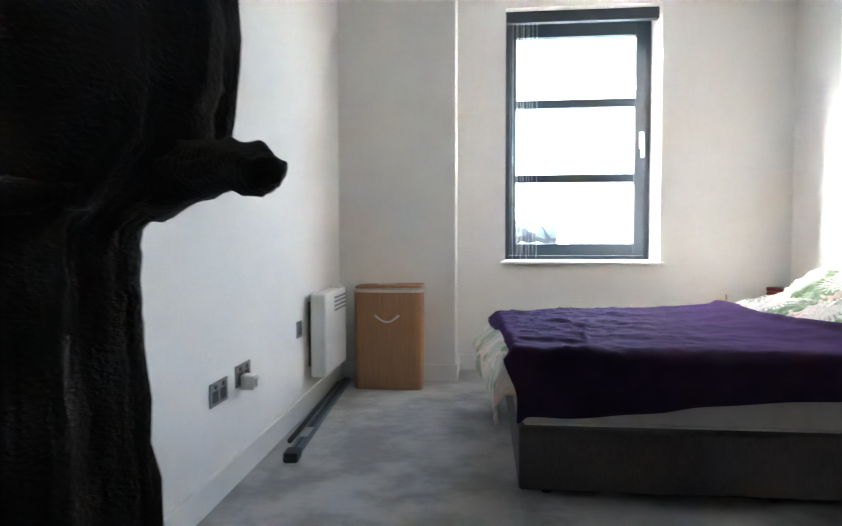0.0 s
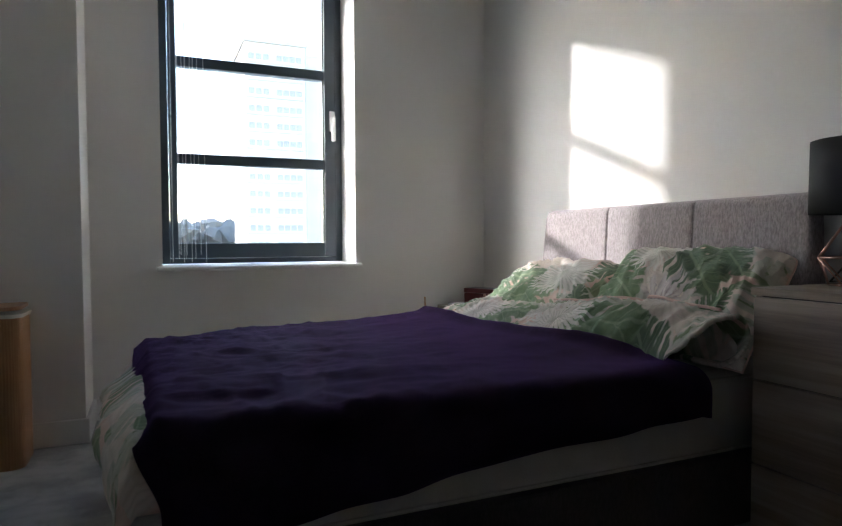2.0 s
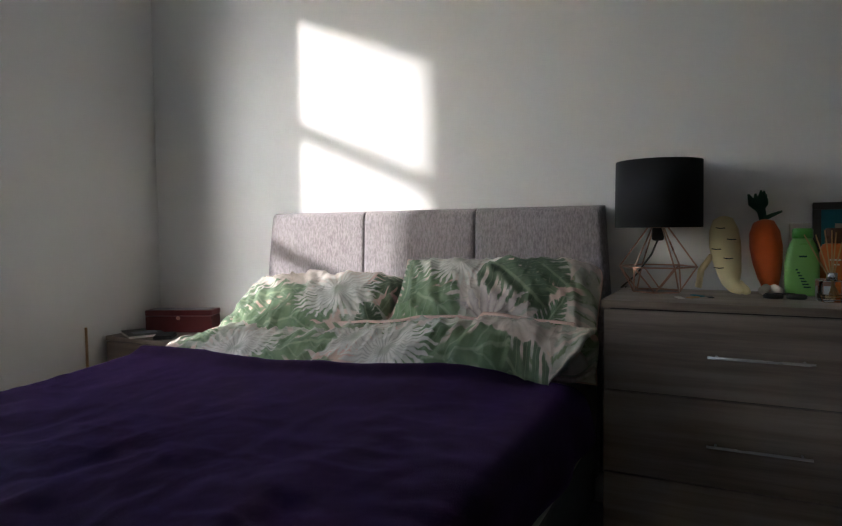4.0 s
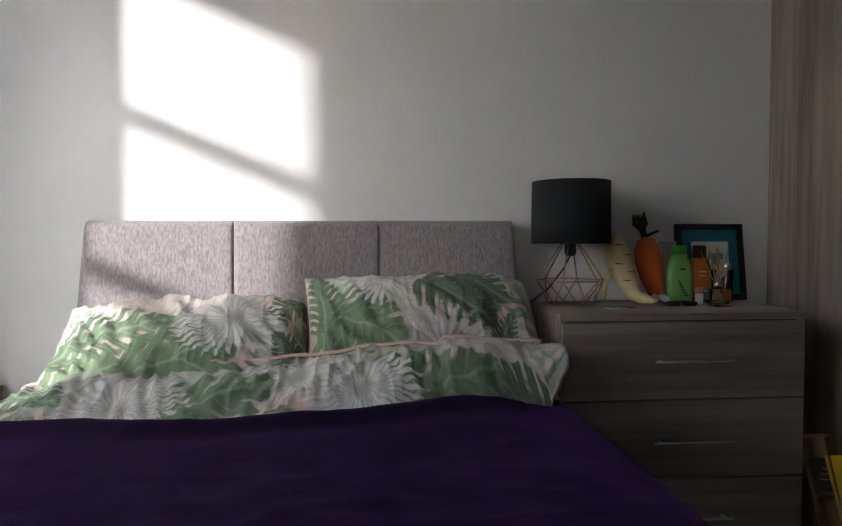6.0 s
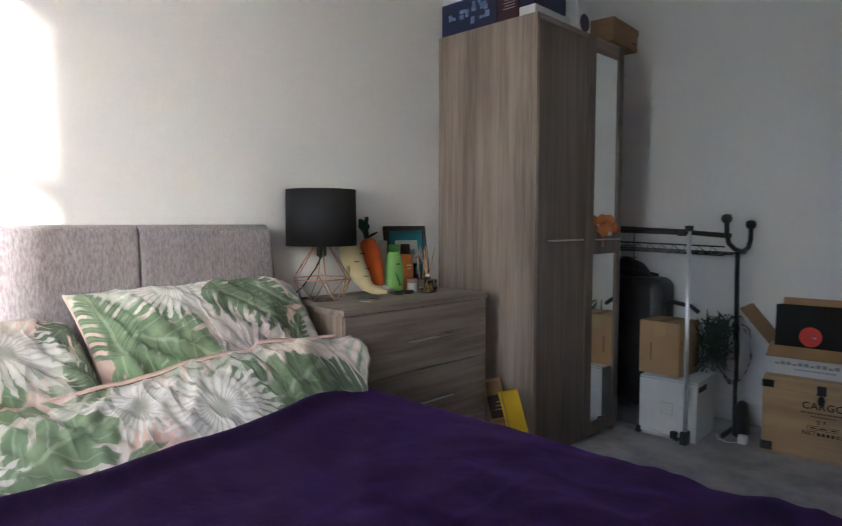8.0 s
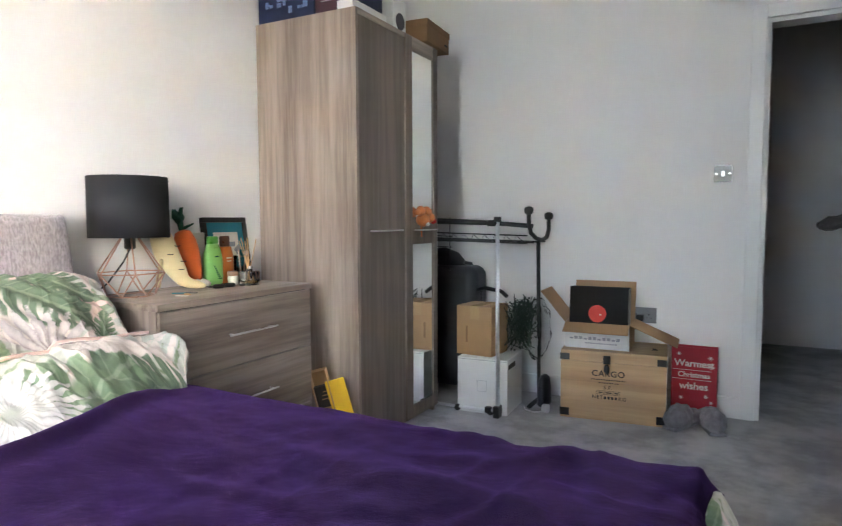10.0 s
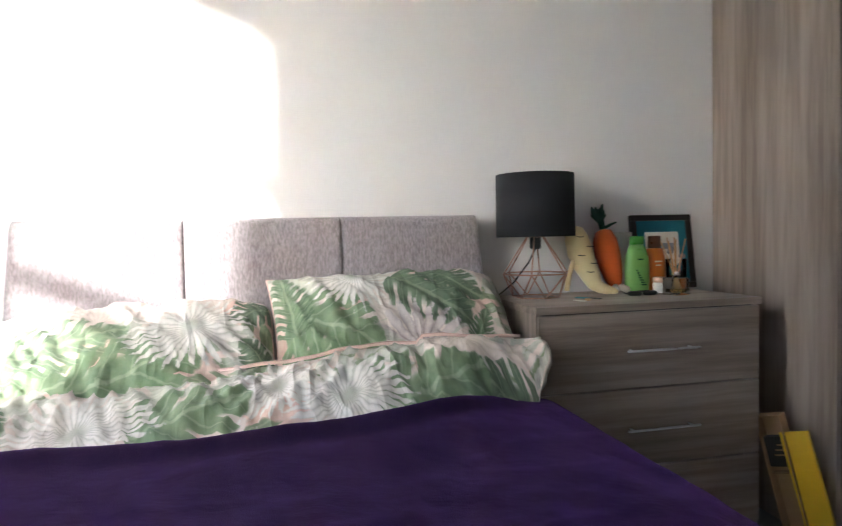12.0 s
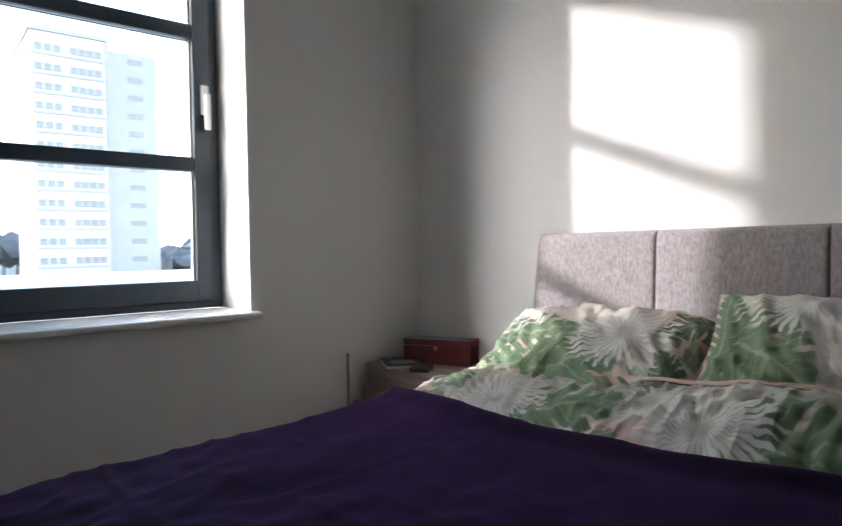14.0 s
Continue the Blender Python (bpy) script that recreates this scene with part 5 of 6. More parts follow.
def west_wall():
    a = socket_plate("wall_socket", pose(XW, 3.94, 0.395), True, "steel double wall socket with black inserts")
    b = socket_plate("wall_socket", pose(XW, 4.17, 0.412), True, "steel double wall socket holding a white plug")
    t = thing("plug_adaptor", (XW + 0.011, 4.15, 0.385), "white plug-in adaptor in the wall socket", "plug", own=True)
    part("body", bx(0, 0.055, -0.028, 0.028, -0.030, 0.030, 0.008, seg=3), WHITEPL, t)
    part("cap", bx(0.055, 0.068, -0.018, 0.018, -0.018, 0.018, 0.005), WHITEPL, t)
    socket_plate("fused_spur", pose(XW, 4.94, 0.475), False, "small steel fused spur plate")
    t = thing("panel_heater", (XW, 5.18, 0.20), "white wall-hung electric panel heater with louvred top", "heater")
    y0, y1, z0, z1 = 5.06, 5.57, 0.190, 0.650
    part("back_bracket", bx(XW, XW + 0.028, y0 + 0.06, y1 - 0.06, z0 + 0.05, z1 - 0.05), BLACKMT, t, "dark wall bracket")
    body = part("body", bx(XW + 0.028, XW + 0.115, y0, y1, z0, z1, 0.014, seg=3), WHITEPL, t)
    for k in range(4):
        part("louvre", bx(XW + 0.1145, XW + 0.119, y0 + 0.20, y1 - 0.03, z1 - 0.045 - 0.024 * k, z1 - 0.033 - 0.024 * k, 0.002), INK_SOFT, body, "grey vent slot")
    part("control_box", bx(XW + 0.04, XW + 0.10, y1 - 0.13, y1 - 0.03, z1, z1 + 0.02, 0.005), WHITEPL, body)
    # long rail lying along the skirting
    t = thing("curtain_track", (0.755, 5.05, 0), "blue-grey metal track lying along the skirting", "track", own=True, turn=3.0)
    part("rail", bx(-0.030, 0.018, -0.68, 0.72, 0.002, 0.034, 0.006), TRACKGR, t)
    part("end_cap", bx(-0.036, 0.026, -0.745, -0.66, 0, 0.044, 0.006), BLACKPL, t, "black end cap")
    part("groove", bx(-0.012, 0.000, -0.65, 0.71, 0.0342, 0.0358), BLACKPL, t)
    part("sticker", bx(-0.026, 0.014, -0.50, -0.36, 0.0360, 0.0368), STEEL, t, "silver sticker")
    t2 = thing("curtain_pole", (0.695, 5.0, 0), "thin dark pole lying beside the track", "pole", own=True, turn=2.0)
    bm = bmesh.new()
    tube(bm, [(0, -0.45, 0.014), (0, 0.70, 0.014)], 0.012, 10)
    part("pole", bm, FRAMEBK, t2, smooth=True)


def laundry_hamper():
    x0, x1, y0, y1, h = 0.792, 1.222, 5.592, 5.850, 0.612
    cx, cy = (x0 + x1) / 2, (y0 + y1) / 2
    t = thing("laundry_hamper", (cx, cy, 0), "bamboo laundry hamper with cream lining and lid", "laundry hamper")

    def shell(r, h0, h1, steps, inset=0.0):
        bm = bmesh.new()
        rings = []
        for z in span(h0, h1, steps):
            ring = []
            for qx, qy, a0 in ((1, 1, 0), (-1, 1, 90), (-1, -1, 180), (1, -1, 270)):
                for k in range(7):
                    a = radians(a0 + 15 * k)
                    ring.append(bm.verts.new((cx + qx * ((x1 - x0) / 2 - r - inset) + (r) * math.cos(a), cy + qy * ((y1 - y0) / 2 - r - inset) + r * math.sin(a), z)))
            rings.append(ring)
        n = len(rings[0])
        for a, b in zip(rings, rings[1:]):
            for j in range(n):
                bm.faces.new((a[j], a[(j + 1) % n], b[(j + 1) % n], b[j]))
        bm.faces.new(rings[0][::-1])
        bm.faces.new(rings[-1])
        return bm
    part("body", shell(0.05, 0.0, h, 3), BAMBOO, t, smooth=False)
    part("lining", shell(0.052, h, h + 0.014, 2, -0.006), LINEN, t, "cream cotton lining folded over the rim")
    lid = part("lid", shell(0.05, 0, 0.014, 2, 0.004), BAMBOO, t, "bamboo lid lifted at one side")
    lid.matrix_basis = Matrix.Translation((0, 0, 0)) @ Matrix.Translation((-cx, -cy, 0)) @ Matrix.Translation((cx, cy, h + 0.026)) @ pose(0, 0, 0, 0, -1.2, 0) @ Matrix.Translation((-cx, -cy, 0))
    part("lid_tie", bx(cx - 0.07, cx + 0.05, y0 + 0.06, y0 + 0.075, h + 0.044, h + 0.052, 0.003), LINEN, t)
    bm = bmesh.new()
    tube(bm, [(cx - 0.075 + 0.15 * k / 10, y0 - 0.010, 0.470 - 0.042 * math.sin(math.pi * k / 10)) for k in range(11)], 0.006, 8)
    part("rope_handle", bm, LINEN, t, "cream rope handle", True)


def dressing_gown():
    """A heavy black gown that hangs from the open door's top edge, one sleeve lifted."""
    t = thing("dressing_gown", (1.03, 2.50, 0.18), "black fluffy dressing gown hanging on the open door", "dressing gown")

    def shag(bm, amount):
        for v in bm.verts:
            n = v.co.copy()
            for scale, k in ((24, 1.0), (95, 0.55)):
                v.co += Vector((nz(n.x, n.y, n.z, scale), nz(n.x + 5, n.y, n.z, scale), nz(n.x, n.y + 5, n.z, scale))) * amount * k
    bm = bmesh.new()
    rows = []
    for z, wx, wy, ox in ((0.18, 0.136, 0.110, -0.015), (0.40, 0.136, 0.11, -0.013), (0.65, 0.131, 0.11, -0.013), (0.85, 0.124, 0.105, -0.015), (0.965, 0.122, 0.105, -0.012), (1.01, 0.170, 0.110, -0.008), (1.07, 0.205, 0.12, 0.004), (1.20, 0.214, 0.125, 0.008), (1.38, 0.206, 0.12, 0.0), (1.58, 0.180, 0.11, -0.02), (1.75, 0.11, 0.08, -0.045), (1.84, 0.05, 0.04, -0.05)):
        ring = []
        for j in range(56):
            a = 2 * math.pi * j / 56
            fold = 1 + 0.10 * math.sin(a * 7 + z * 2) * (1.4 - min(z, 1.4)) + 0.03 * math.sin(a * 13)
            ring.append(bm.verts.new((1.035 + 1.2 * (ox + wx * math.cos(a) * fold), 2.52 + wy * math.sin(a) * fold, z)))
        rows.append(ring)
    for a, b in zip(rows, rows[1:]):
        for j in range(56):
            bm.faces.new((a[j], a[(j + 1) % 56], b[(j + 1) % 56], b[j]))
    bm.faces.new(rows[0][::-1])
    bm.faces.new(rows[-1])
    bmesh.ops.subdivide_edges(bm, edges=bm.edges[:], cuts=3, use_grid_fill=True)
    shag(bm, 0.008)
    part("body", bm, FUR, t, smooth=True)
    bm = bmesh.new()
    pts = [(1.06, 2.51, 1.15), (1.13, 2.52, 1.07), (1.20, 2.535, 1.028), (1.265, 2.495, 1.038), (1.335, 2.430, 1.036), (1.382, 2.380, 1.021), (1.400, 2.364, 1.018), (1.407, 2.358, 1.017)]
    tube(bm, pts, [0.10, 0.075, 0.054, 0.037, 0.026, 0.022, 0.017, 0.006], 24)
    bmesh.ops.subdivide_edges(bm, edges=bm.edges[:], cuts=2, use_grid_fill=True)
    shag(bm, 0.008)
    part("sleeve", bm, FUR, t, "raised fluffy sleeve", True)
    bm = bmesh.new()
    tube(bm, [(0.90, 2.45, 1.02), (1.03, 2.40, 1.00), (1.16, 2.45, 1.01)], 0.022, 10)
    part("belt", bm, FUR, t, "matching tied belt", True)
    bm = bmesh.new()
    tube(bm, [(0.975, 2.46, 1.80), (0.990, 2.42, 1.92), (0.992, 2.405, 2.015), (0.980, 2.395, 2.022), (0.955, 2.40, 2.018), (0.955, 2.40, 1.96)], 0.004, 6)
    part("hook", bm, STEEL, t, "steel over-door hook", True)


west_wall()
laundry_hamper()
dressing_gown()

# ---- the stored things by the south wall ----
def garment_rack():
    t = thing("garment_rack", (2.9, 2.05, 0), "black and chrome garment rack with wire shelf", "garment rack")

    def bar(name, pts, r, m, label="", seg=10):
        bm = bmesh.new()
        tube(bm, pts, r, seg)
        return part(name, bm, m, t, label, True)
    bar("pole", [(2.822, 2.232, 0.05), (2.832, 2.215, 0.55), (2.842, 2.195, 1.05)], 0.0105, POLE, "chrome upright pole")
    part("pole_cap", bx(2.826, 2.858, 2.180, 2.212, 1.035, 1.062, 0.004), BLACKPL, t)
    part("foot", bx(2.806, 2.838, 2.205, 2.262, 0.0, 0.062, 0.004), BLACKPL, t, "black plastic foot")
    bar("lower_rail", [(2.822, 2.225, 0.030), (3.05, 2.222, 0.024), (3.40, 2.215, 0.024)], 0.008, POLE, "chrome lower rail")
    part("joint", bx(2.860, 2.895, 2.212, 2.240, 0.012, 0.048, 0.006), BLACKPL, t)
    for x in (2.868, 3.06):
        bm = bmesh.new()
        lathe(bm, [(0.012, -0.009), (0.018, -0.005), (0.018, 0.005), (0.012, 0.009)], seg=14, m=Matrix.Translation((x, 2.222, 0.0185)) @ pose(0, 0, 0, 90))
        part("castor", bm, BLACKPL, t, smooth=True)
    bar("top_bar", [(2.842, 2.195, 1.028), (3.10, 2.19, 1.034), (3.42, 2.18, 1.040)], 0.012, BLACKMT, "black top bar")
    bar("top_bar", [(2.735, 1.93, 1.010), (3.0, 1.94, 1.030), (3.42, 1.95, 1.050)], 0.013, BLACKMT)
    part("clamp", bx(2.855, 2.895, 2.18, 2.21, 1.012, 1.045, 0.005), BLACKPL, t)
    # wire shelf
    bar("shelf_wire", [(2.70, 2.13, 0.962), (3.42, 2.13, 0.980)], 0.0038, BLACKMT, seg=6)
    for k in range(4):
        y = 1.80 + 0.11 * k
        bar("shelf_wire", [(2.70, y, 0.920), (3.42, y, 0.936)], 0.0026, BLACKMT, seg=6)
    for k in range(12):
        x = 2.78 + 0.055 * k
        bar("cross_wire", [(x, 1.80, 0.922), (x, 1.97, 0.924), (x, 2.13, 0.926)], 0.0016, BLACKMT, seg=5)
    for k in range(11):
        u = 0.0014 * k
        x = 2.71 + 0.062 * k
        bar("zigzag_wire", [(x, 2.13, 0.922 + u), (x + 0.050, 2.132, 0.962 + u), (x + 0.062, 2.13, 0.923 + u)], 0.0020, BLACKMT, seg=5)
    for k in range(4):
        bar("guard_wire", [(3.13, 2.14, 0.955 - 0.06 * k), (3.42, 2.14, 0.965 - 0.06 * k)], 0.0022, BLACKMT, seg=5)
    bar("guard_wire", [(3.145, 2.14, 1.06), (3.145, 2.14, 0.76)], 0.0025, BLACKMT, seg=5)
    # two padded hooks and the post that carries them
    bar("hook_arm", [(2.739, 1.990, 1.085), (2.738, 1.988, 1.02), (2.732, 1.975, 0.975), (2.718, 1.93, 0.945), (2.705, 1.86, 0.930), (2.700, 1.78, 0.945), (2.702, 1.735, 0.985), (2.705, 1.725, 1.055)], 0.012, BLACKMT, "curved black hook arm")
    for p in ((2.739, 1.990, 1.085), (2.705, 1.725, 1.055)):
        bm = bmesh.new()
        lathe(bm, [(0.010, -0.012), (0.022, -0.004), (0.026, 0.012), (0.022, 0.028), (0.008, 0.034)], p, 16)
        part("hook_cap", bm, BLACKPL, t, "rounded black cap", True)
    bar("post", [(2.712, 1.90, 0.940), (2.715, 1.87, 0.5), (2.718, 1.84, 0.02)], 0.011, BLACKMT, "black post")
    bar("base_bar", [(2.718, 1.70, 0.013), (2.718, 2.02, 0.013)], 0.012, BLACKMT)
    t.location += Vector((-0.026, -0.012, 0))


def stored_boxes():
    # suitcase
    t = thing("suitcase", (3.16, 1.93, 0), "large black soft suitcase standing upright", "suitcase")
    part("body", bx(2.975, 3.335, 1.82, 2.05, 0.035, 0.770, 0.065, seg=7), CASEBK, t, smooth=True)
    bm = bmesh.new()
    tube(bm, [(3.06, 1.88, 0.735), (3.07, 1.88, 0.775), (3.16, 1.88, 0.790), (3.25, 1.88, 0.775), (3.26, 1.88, 0.735)], 0.012, 8)
    part("handle", bm, BLACKPL, t, "black carry handle", True)
    bm = bmesh.new()
    tube(bm, [(2.976, 1.95, 0.18), (2.976, 1.95, 0.63), (3.0, 1.95, 0.705), (3.05, 1.95, 0.755), (3.10, 1.95, 0.777), (3.28, 1.95, 0.77)], 0.006, 6)
    part("zip", bm, BLACKPL, t, "black zip line", True)
    for x in (3.03, 3.29):
        bm = bmesh.new()
        lathe(bm, [(0.02, -0.012), (0.026, -0.008), (0.026, 0.008), (0.02, 0.012)], seg=16, m=Matrix.Translation((x, 2.0, 0.026)) @ pose(0, 0, 0, 0, 90))
        part("wheel", bm, BLACKPL, t, smooth=True)
    bm = bmesh.new()
    tube(bm, [(2.985, 2.00, 0.63), (2.93, 2.00, 0.645), (2.83, 2.00, 0.63), (2.79, 2.00, 0.60)], 0.012, 8)
    part("grab_strap", bm, BLACKPL, t, "black carry strap", True)
    t.location += Vector((0.085, -0.135, 0))
    # soft holdall on top of the case
    bm = bmesh.new()
    tube(bm, [(3.43, 1.80, 0.80), (3.40, 1.80, 0.815), (3.31, 1.80, 0.815), (3.23, 1.80, 0.80), (3.18, 1.80, 0.785)], [0.02, 0.050, 0.062, 0.045, 0.015], 16)
    for v in bm.verts:
        v.co += Vector((0, 0, 0.012)) * nz(*v.co, 22)
    solo("folded_bag", bm, CASEBK, "crumpled black bag lying on the suitcase", "bag", smooth=True)
    # white carton, brown carton
    t = thing("white_carton", (2.89, 2.10, 0), "white carton standing on the carpet", "carton", own=True, turn=3)
    part("body", bx(-0.130, 0.152, -0.19, 0.095, 0, 0.300, 0.002), CARD_WHITE, t)
    part("flap_line", bx(-0.128, 0.150, 0.0948, 0.0956, 0.290, 0.2925), INK_SOFT, t)
    bm = bmesh.new()
    for a in ((-0.075, -0.02, 0.128, 0.1295), (-0.075, -0.02, 0.070, 0.0715), (-0.075, -0.0735, 0.07, 0.13), (-0.0215, -0.02, 0.07, 0.13)):
        box(bm, a[0] + 0.06, a[1] + 0.06, 0.095, 0.0956, a[2] + 0.05, a[3] + 0.05)
    part("hand_hole_outline", bm, INK_SOFT, t)
    part("printed_mark", bx(-0.1308, -0.1298, -0.05, 0.075, 0.245, 0.272), INK, t)
    t = thing("brown_carton", (2.955, 2.040, 0.301), "taped brown carton stacked on the white one", "carton", own=True, turn=-5)
    part("body", bx(-0.105, 0.110, -0.105, 0.105, 0, 0.272, 0.002), CARD, t)
    part("tape", bx(-0.030, 0.025, -0.104, 0.1062, 0.2722, 0.2732), TAPE, t, "shiny parcel tape")
    part("tape", bx(-0.030, 0.025, 0.1052, 0.1062, 0.20, 0.2722), TAPE, t)
    part("printed_mark", bx(0.04, 0.052, 0.1052, 0.1058, 0.07, 0.16), CARD_DARK, t)
    # artificial tree and tangled lights in a clear bag
    t = thing("tangled_lights", (2.76, 1.88, 0.305), "tangle of dark green wire lights in a clear bag", "string lights")
    rnd = random.Random(11)
    for s in range(15):
        bm = bmesh.new()
        p = Vector((2.772, 1.905, 0.462))
        pts = []
        for k in range(16):
            d = Vector((rnd.uniform(-1, 1) * 0.078, rnd.uniform(-1, 1) * 0.10, rnd.uniform(-1, 1) * 0.155))
            pts.append(p + d)
        tube(bm, pts, 0.0026, 5)
        part("wire", bm, WIREGRN, t)
    for k in range(60):
        bm = bmesh.new()
        d = Vector((rnd.uniform(-1, 1) * 0.078, rnd.uniform(-1, 1) * 0.10, rnd.uniform(-1, 1) * 0.155))
        bmesh.ops.create_icosphere(bm, subdivisions=1, radius=0.006, matrix=Matrix.Translation(Vector((2.772, 1.905, 0.462)) + d))
        part("bulb", bm, WIREGRN, t)
    bm = bmesh.new()
    r0 = bmesh.ops.create_icosphere(bm, subdivisions=4, radius=1.0)
    for v in bm.verts:
        c = v.co.copy()
        w = 1 + 0.18 * nz(*c, 2.6) + 0.08 * nz(*c, 7.0)
        v.co = Vector((2.705 + c.x * 0.075 * w, 1.83 + c.y * 0.11 * w, 0.42 + c.z * 0.17 * w))
    solo("clear_bag", bm, BAGCLEAR, "crumpled clear polythene bag beside the rack", "bag", smooth=True)
    bm = bmesh.new()
    lathe(bm, [(0.05, 0.0), (0.06, 0.01), (0.055, 0.09), (0.045, 0.15), (0.02, 0.17)], (2.645, 1.88, 0), 16, sx=0.6, sy=1.3)
    solo("black_pouch", bm, CASEBK, "black fabric pouch on the floor", "bag", smooth=True)
    # cable and plug on the carpet
    t = thing("charger_cable", (2.60, 2.02, 0), "white cable with a plug on the carpet", "cable")
    bm = bmesh.new()
    tube(bm, [(2.73, 1.98, 0.004), (2.70, 2.04, 0.004), (2.65, 2.06, 0.004), (2.605, 2.03, 0.006)], 0.003, 6)
    part("cable", bm, CABLEWH, t, smooth=True)
    part("plug", bx(2.575, 2.615, 2.00, 2.04, 0, 0.042, 0.008), WHITEPL, t)


def cargo_crate():
    t = thing("wooden_crate", (2.281, 1.856, 0), "pale pine storage crate with black corner irons", "crate", own=True, turn=-6.2 + 180)
    # own axes: +y looks into the room from the wall, front at -y
    w, d, h = 0.262, 0.172, 0.362
    t.matrix_basis = pose(2.264, 1.850, 0, 0, 0, 186.0)
    for k in range(3):
        z0, z1 = 0.0 + 0.102 * k, 0.1015 + 0.102 * k
        part("front_board", bx(-w, w, -d, -d + 0.014, z0, z1, 0.0015), PINE, t)
        part("back_board", bx(-w, w, d - 0.014, d, z0, z1, 0.0015), PINE, t)
        part("end_board", bx(-w, -w + 0.014, -d + 0.014, d - 0.014, z0, z1, 0.0015), PINE, t)
        part("end_board", bx(w - 0.014, w, -d + 0.014, d - 0.014, z0, z1, 0.0015), PINE, t)
    part("base_board", bx(-w + 0.014, w - 0.014, -d + 0.014, d - 0.014, 0.006, 0.016), PINE, t)
    lid = part("lid", bx(-w, w, -d, d, 0.3078, h, 0.0015), PINE, t, "pine lid with hinged latch")
    for sx in (-1, 1):
        for z0, z1 in ((0.012, 0.052), (h - 0.052, h - 0.018)):
            x0, x1 = sorted((sx * w, sx * (w - 0.046)))
            part("corner_iron", bx(x0, x1, -d - 0.004, -d - 0.001, z0, z1, 0.001), BLACKMT, t, "black corner iron")
            xa, xb = sorted((sx * (w + 0.001), sx * (w + 0.004)))
            part("corner_iron", bx(xa, xb, -d - 0.004, -d + 0.042, z0, z1, 0.001), BLACKMT, t)
    part("latch", bx(-0.026 - 0.02, 0.010 - 0.02, -d - 0.006, -d - 0.001, h - 0.062, h - 0.018, 0.002), BLACKMT, t, "black hasp")
    bm = bmesh.new()
    lathe(bm, [(0.004, 0.0), (0.013, 0.008), (0.014, 0.03), (0.007, 0.045)], (-0.028, -d - 0.010, h - 0.108), 12, sy=0.5)
    part("padlock", bm, BLACKMT, t, "small black padlock", True)
    up = Matrix.Rotation(radians(90), 4, "X")

    def write(text, size, x, z, sp=1.0):
        lettering(text, size, Matrix.Translation((x, -d - 0.0006, z)) @ up, INK, t, sp)
    write("CARGO", 0.044, -0.02, 0.248, 1.1)
    write("S.F.", 0.027, -0.02, 0.176, 1.2)
    write("NET", 0.026, -0.072, 0.124, 1.2)
    write("KG", 0.026, 0.052, 0.122, 1.2)
    bm = bmesh.new()
    for k in range(4):
        box(bm, -0.040 + 0.018 * k, -0.028 + 0.018 * k, -d - 0.0006, -d, 0.116, 0.130)
    for k in range(14):
        box(bm, -0.105 + 0.0125 * k, -0.097 + 0.0125 * k, -d - 0.0006, -d, 0.214, 0.220)
    for k in range(8):
        box(bm, -0.065 + 0.0125 * k, -0.057 + 0.0125 * k, -d - 0.0006, -d, 0.198, 0.203)
    for a in ((-0.078, 0.040, 0.140, 0.142), (-0.078, 0.040, 0.158, 0.160), (-0.078, -0.076, 0.14, 0.16), (0.038, 0.040, 0.14, 0.16), (-0.040, -0.038, 0.14, 0.16), (0.004, 0.006, 0.14, 0.16), (-0.068, -0.046, 0.147, 0.153), (-0.032, -0.002, 0.147, 0.153), (0.012, 0.032, 0.147, 0.153)):
        box(bm, a[0], a[1], -d - 0.0006, -d, a[2], a[3])
    part("stencil_lines", bm, INK, t, "faded black stencil lines")
    lettering("5", 0.07, Matrix.Translation((0.20, -0.02, h + 0.0006)), INK, t)


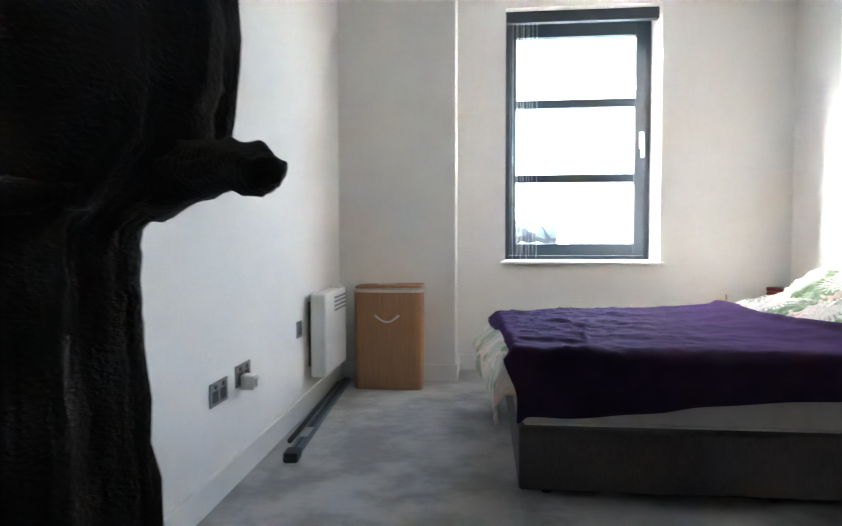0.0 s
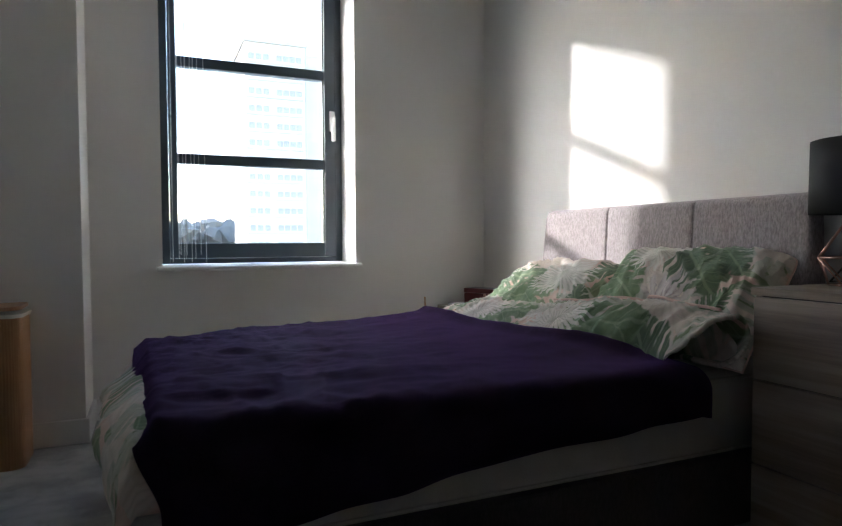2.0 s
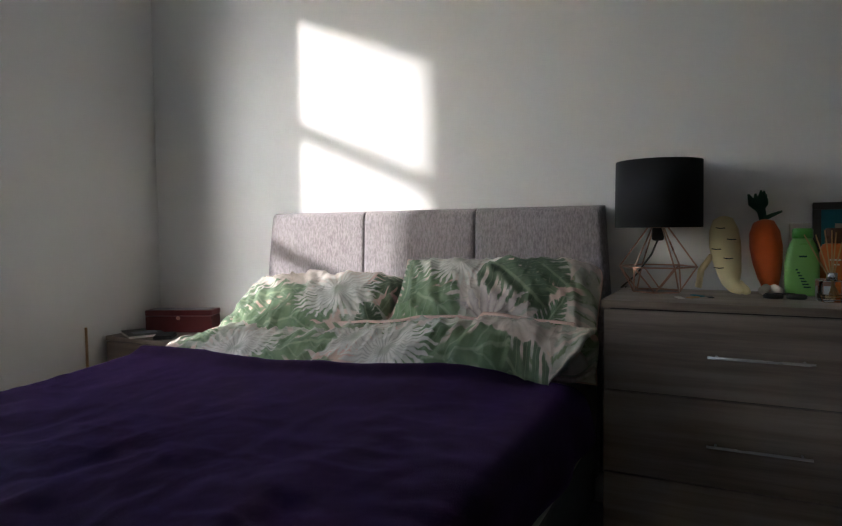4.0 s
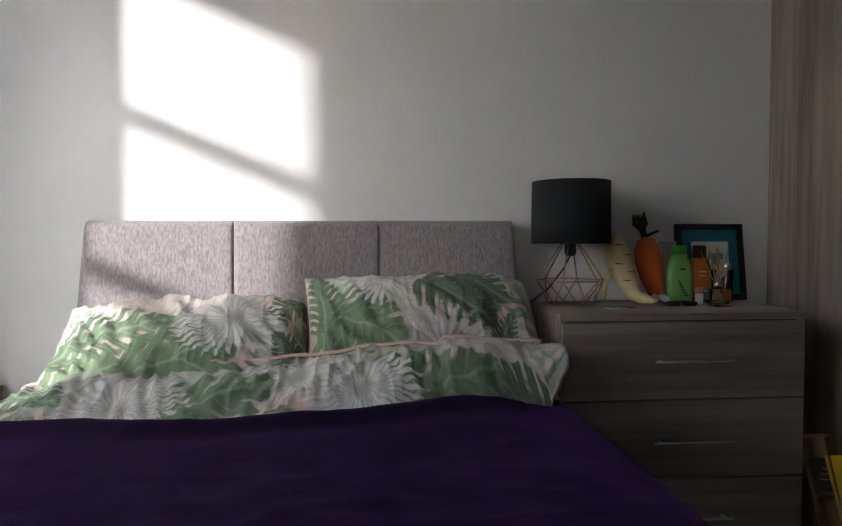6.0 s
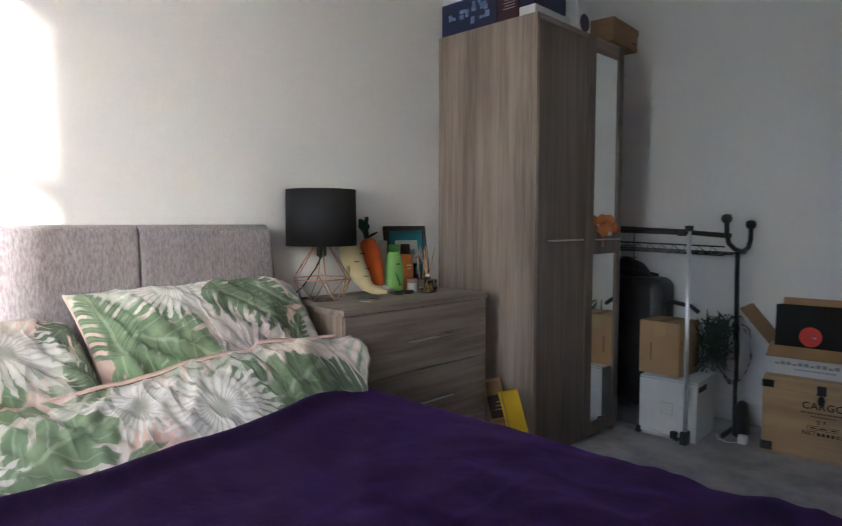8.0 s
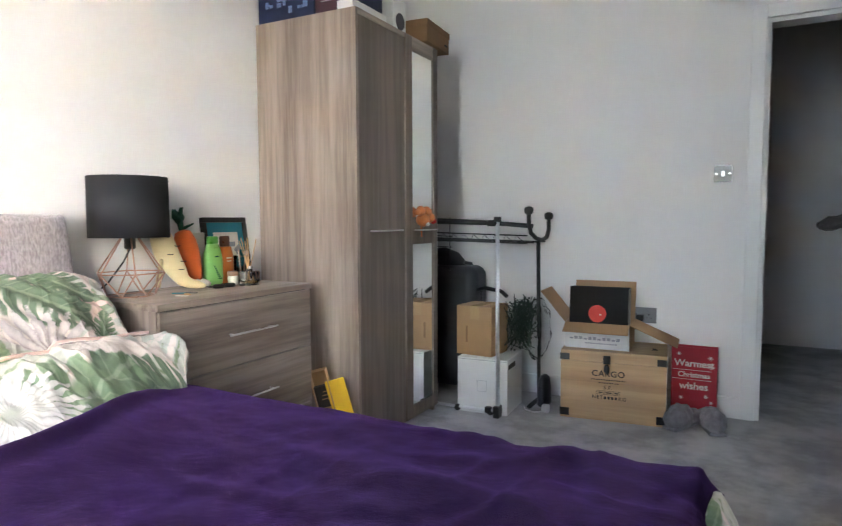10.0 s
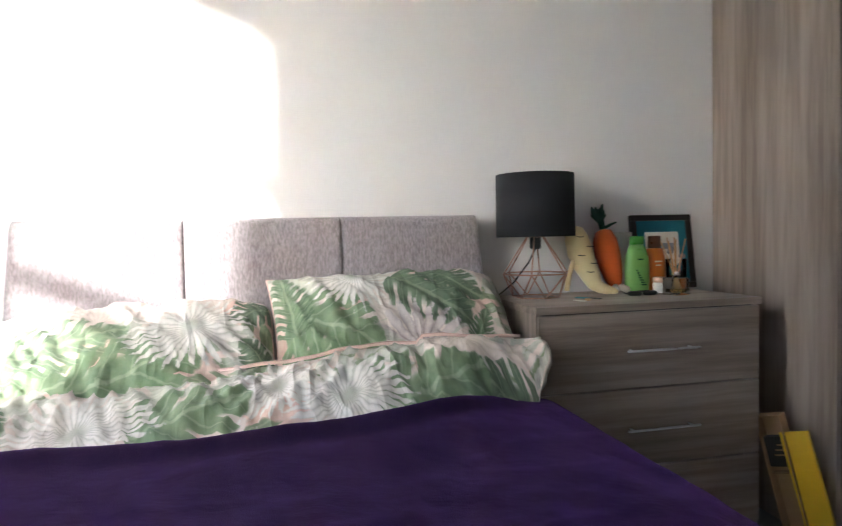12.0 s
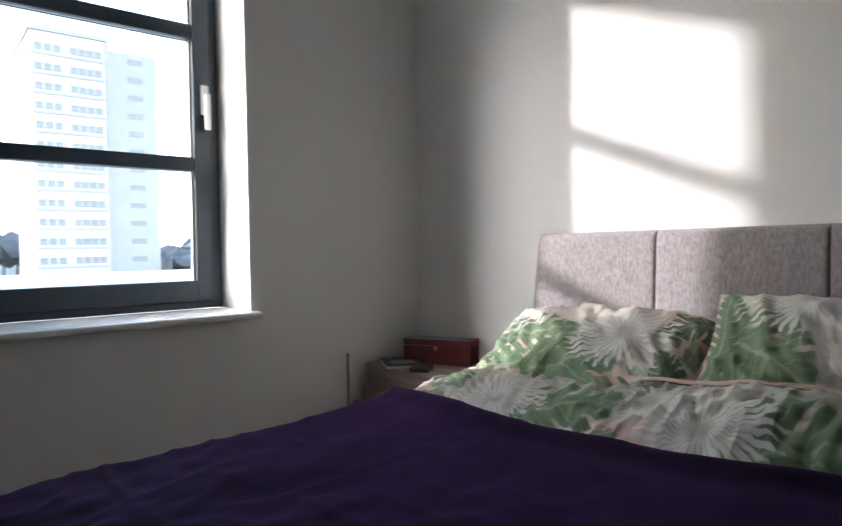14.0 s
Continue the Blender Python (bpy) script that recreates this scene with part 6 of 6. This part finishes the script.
def record_carton():
    t = thing("record_carton", (2.37, 1.84, 0.363), "open carton of vinyl records on the crate", "record box", own=True)
    t.matrix_basis = pose(2.346, 1.842, 0.363, 0, 0, 183.0)
    w, d, h = 0.165, 0.125, 0.135
    part("side", bx(-w, w, -d, -d + 0.004, 0, h), CARD_WHITE, t, "white printed carton side")
    part("side", bx(-w, w, d - 0.004, d, 0, h), CARD, t)
    part("side", bx(-w, -w + 0.004, -d + 0.004, d - 0.004, 0, h), CARD, t)
    part("side", bx(w - 0.004, w, -d + 0.004, d - 0.004, 0, h), CARD, t)
    part("base", bx(-w + 0.004, w - 0.004, -d + 0.004, d - 0.004, 0, 0.004), CARD, t)
    bm = bmesh.new()
    for k in range(11):
        box(bm, -0.14 + 0.024 * k, -0.122 + 0.024 * k, -d - 0.0006, -d, 0.046, 0.062 if k % 3 else 0.055)
    for k in range(12):
        box(bm, -0.06 + 0.014 * k, -0.050 + 0.014 * k, -d - 0.0006, -d, 0.026, 0.032)
    part("printed_words", bm, INK_SOFT, t, "faded printed line")
    for name, m in (("flap", pose(0, -d, h, 118, 0, 0)), ("flap", pose(0, d, h, -12, 0, 0))):
        part(name, bx(-w, w, -0.002, 0.002, 0.001, 0.205 if m.translation.y > 0 else 0.085, m=m), CARD, t, "brown carton flap")
    part("flap", bx(-0.002, 0.002, -d, d, 0.001, 0.21, m=pose(-w, 0, h, 0, -40, 0)), CARD, t)
    part("flap", bx(-0.002, 0.002, -d, d, 0.001, 0.25, m=pose(w, 0, h, 0, 113, 0)), CARD, t)
    for k in range(9):
        y = -0.092 + 0.013 * k
        part("record_sleeve", bx(-0.152 + 0.003 * (k % 2), 0.152, y, y + 0.0045, 0.006, 0.318 - 0.003 * (k % 3), m=pose(0, 0, 0, -4, 0, 0)), (SLEEVE, PAPER, FRAMEBK)[k % 3], t, "black record sleeve" if k == 0 else "")
    bm = bmesh.new()
    lathe(bm, [(0.046, 0.0), (0.046, 0.0006), (0.003, 0.0008)], seg=40, m=pose(0, 0, 0, -4, 0, 0) @ Matrix.Translation((-0.006, -0.0922, 0.175)) @ pose(0, 0, 0, 90))
    part("record_label", bm, LABELRED, t, "round red record label")
    part("label_mark", bx(0.004, 0.016, -0.0936, -0.0930, 0.168, 0.174, m=pose(0, 0, 0, -4, 0, 0)), PAPER, t)


def south_wall():
    t = socket_plate("wall_socket", pose(2.155, YS, 0.515, 0, 0, 90), True, "steel double wall socket low on the wall", GUN)
    t2 = thing("plug_adaptor", (2.165, YS + 0.012, 0.50), "black plug in the wall socket", "plug")
    part("body", bx(2.145, 2.185, YS + 0.010, YS + 0.045, 0.485, 0.520, 0.006), BLACKPL, t2)
    sw = thing("light_switch", (1.773, YS, 1.28), "brushed steel light switch plate", "light switch")
    part("plate", bx(1.730, 1.816, YS, YS + 0.007, 1.237, 1.323, 0.002), GUN, sw)
    part("rocker", bx(1.765, 1.781, YS + 0.007, YS + 0.012, 1.266, 1.294, 0.002), STEEL, sw)
    for x in (1.742, 1.804):
        part("screw", bx(x - 0.003, x + 0.003, YS + 0.007, YS + 0.0085, 1.277, 1.283), CHROME, sw)
    # gift bag
    t = thing("gift_bag", (1.89, YS + 0.05, 0), "red paper gift bag with white festive print", "gift bag", own=True)
    t.matrix_basis = pose(1.880, YS + 0.050, 0, 0, 0, 180)
    for y, l in ((-0.034, "red printed front"), (0.030, "")):
        part("panel", bx(-0.112, 0.112, y, y + 0.003, 0, 0.372, m=pose(0, 0, 0, 0, 0, 0)), REDPAPER, t, l)
    for x in (-0.112, 0.109):
        part("gusset", bx(x, x + 0.003, -0.031, 0.030, 0, 0.370), REDPAPER, t)
    part("base", bx(-0.109, 0.109, -0.031, 0.030, 0, 0.004), REDPAPER, t)
    up = Matrix.Rotation(radians(90), 4, "X")
    for text, size, z, x in (("Warmest", 0.050, 0.285, 0.0), ("Christmas", 0.038, 0.225, 0.0), ("wishes", 0.052, 0.165, 0.0)):
        lettering(text, size, Matrix.Translation((x, -0.0346, z)) @ up, PAPER, t)
    bm = bmesh.new()
    for x, z, r in ((0.078, 0.320, 0.013), (0.085, 0.275, 0.014), (0.060, 0.115, 0.010), (0.085, 0.085, 0.009), (-0.075, 0.335, 0.009), (-0.06, 0.10, 0.010)):
        for k in range(3):
            box(bm, -r, r, -0.0002, 0.0004, -0.0016, 0.0016, m=Matrix.Translation((x, -0.0346, z)) @ pose(0, 0, 0, 0, 60 * k, 0))
    part("snowflakes", bm, PAPER, t, "white snowflake print")
    bm = bmesh.new()
    for a in ((-0.105, 0.085, 0.250, 0.252), (-0.105, 0.085, 0.200, 0.202)):
        box(bm, a[0], a[1], -0.0348, -0.0340, a[2], a[3])
    part("ribbon_print", bm, PAPER, t, "white ribbon outline")
    # slippers
    for at, turn, n in (((1.915, 1.920, 0), 66, 0), ((1.785, 1.900, 0), 108, 1)):
        s = thing("slipper", at, "grey fluffy slipper lying on the carpet", "slipper", "pair of slippers", own=True, turn=turn)
        part("sole", bx(-0.125, 0.125, -0.042, 0.042, 0, 0.018, 0.009, seg=3), GREYPLUSH, s)
        bm = bmesh.new()
        bmesh.ops.create_icosphere(bm, subdivisions=4, radius=1.0)
        for v in bm.verts:
            c = v.co.copy()
            v.co = Vector((0.035 + c.x * 0.10, c.y * 0.055, 0.052 + c.z * (0.062 + 0.016 * nz(*c, 3))))
            v.co += c * (0.010 * nz(*v.co, 26) + 0.007 * nz(*v.co, 60))
            v.co.z = max(v.co.z, 0.004)
        part("upper", bm, GREYPLUSH, s, smooth=True)
        bm = bmesh.new()
        tube(bm, [(-0.02, 0.042, 0.045), (-0.085, 0.040, 0.046), (-0.122, 0.0, 0.05), (-0.085, -0.040, 0.046), (-0.02, -0.042, 0.045)], 0.022, 12)
        for v in bm.verts:
            v.co += Vector((1, 1, 1)) * 0.006 * nz(*v.co, 50)
        part("heel", bm, GREYPLUSH, s, smooth=True)


garment_rack()
stored_boxes()
cargo_crate()
record_carton()
south_wall()
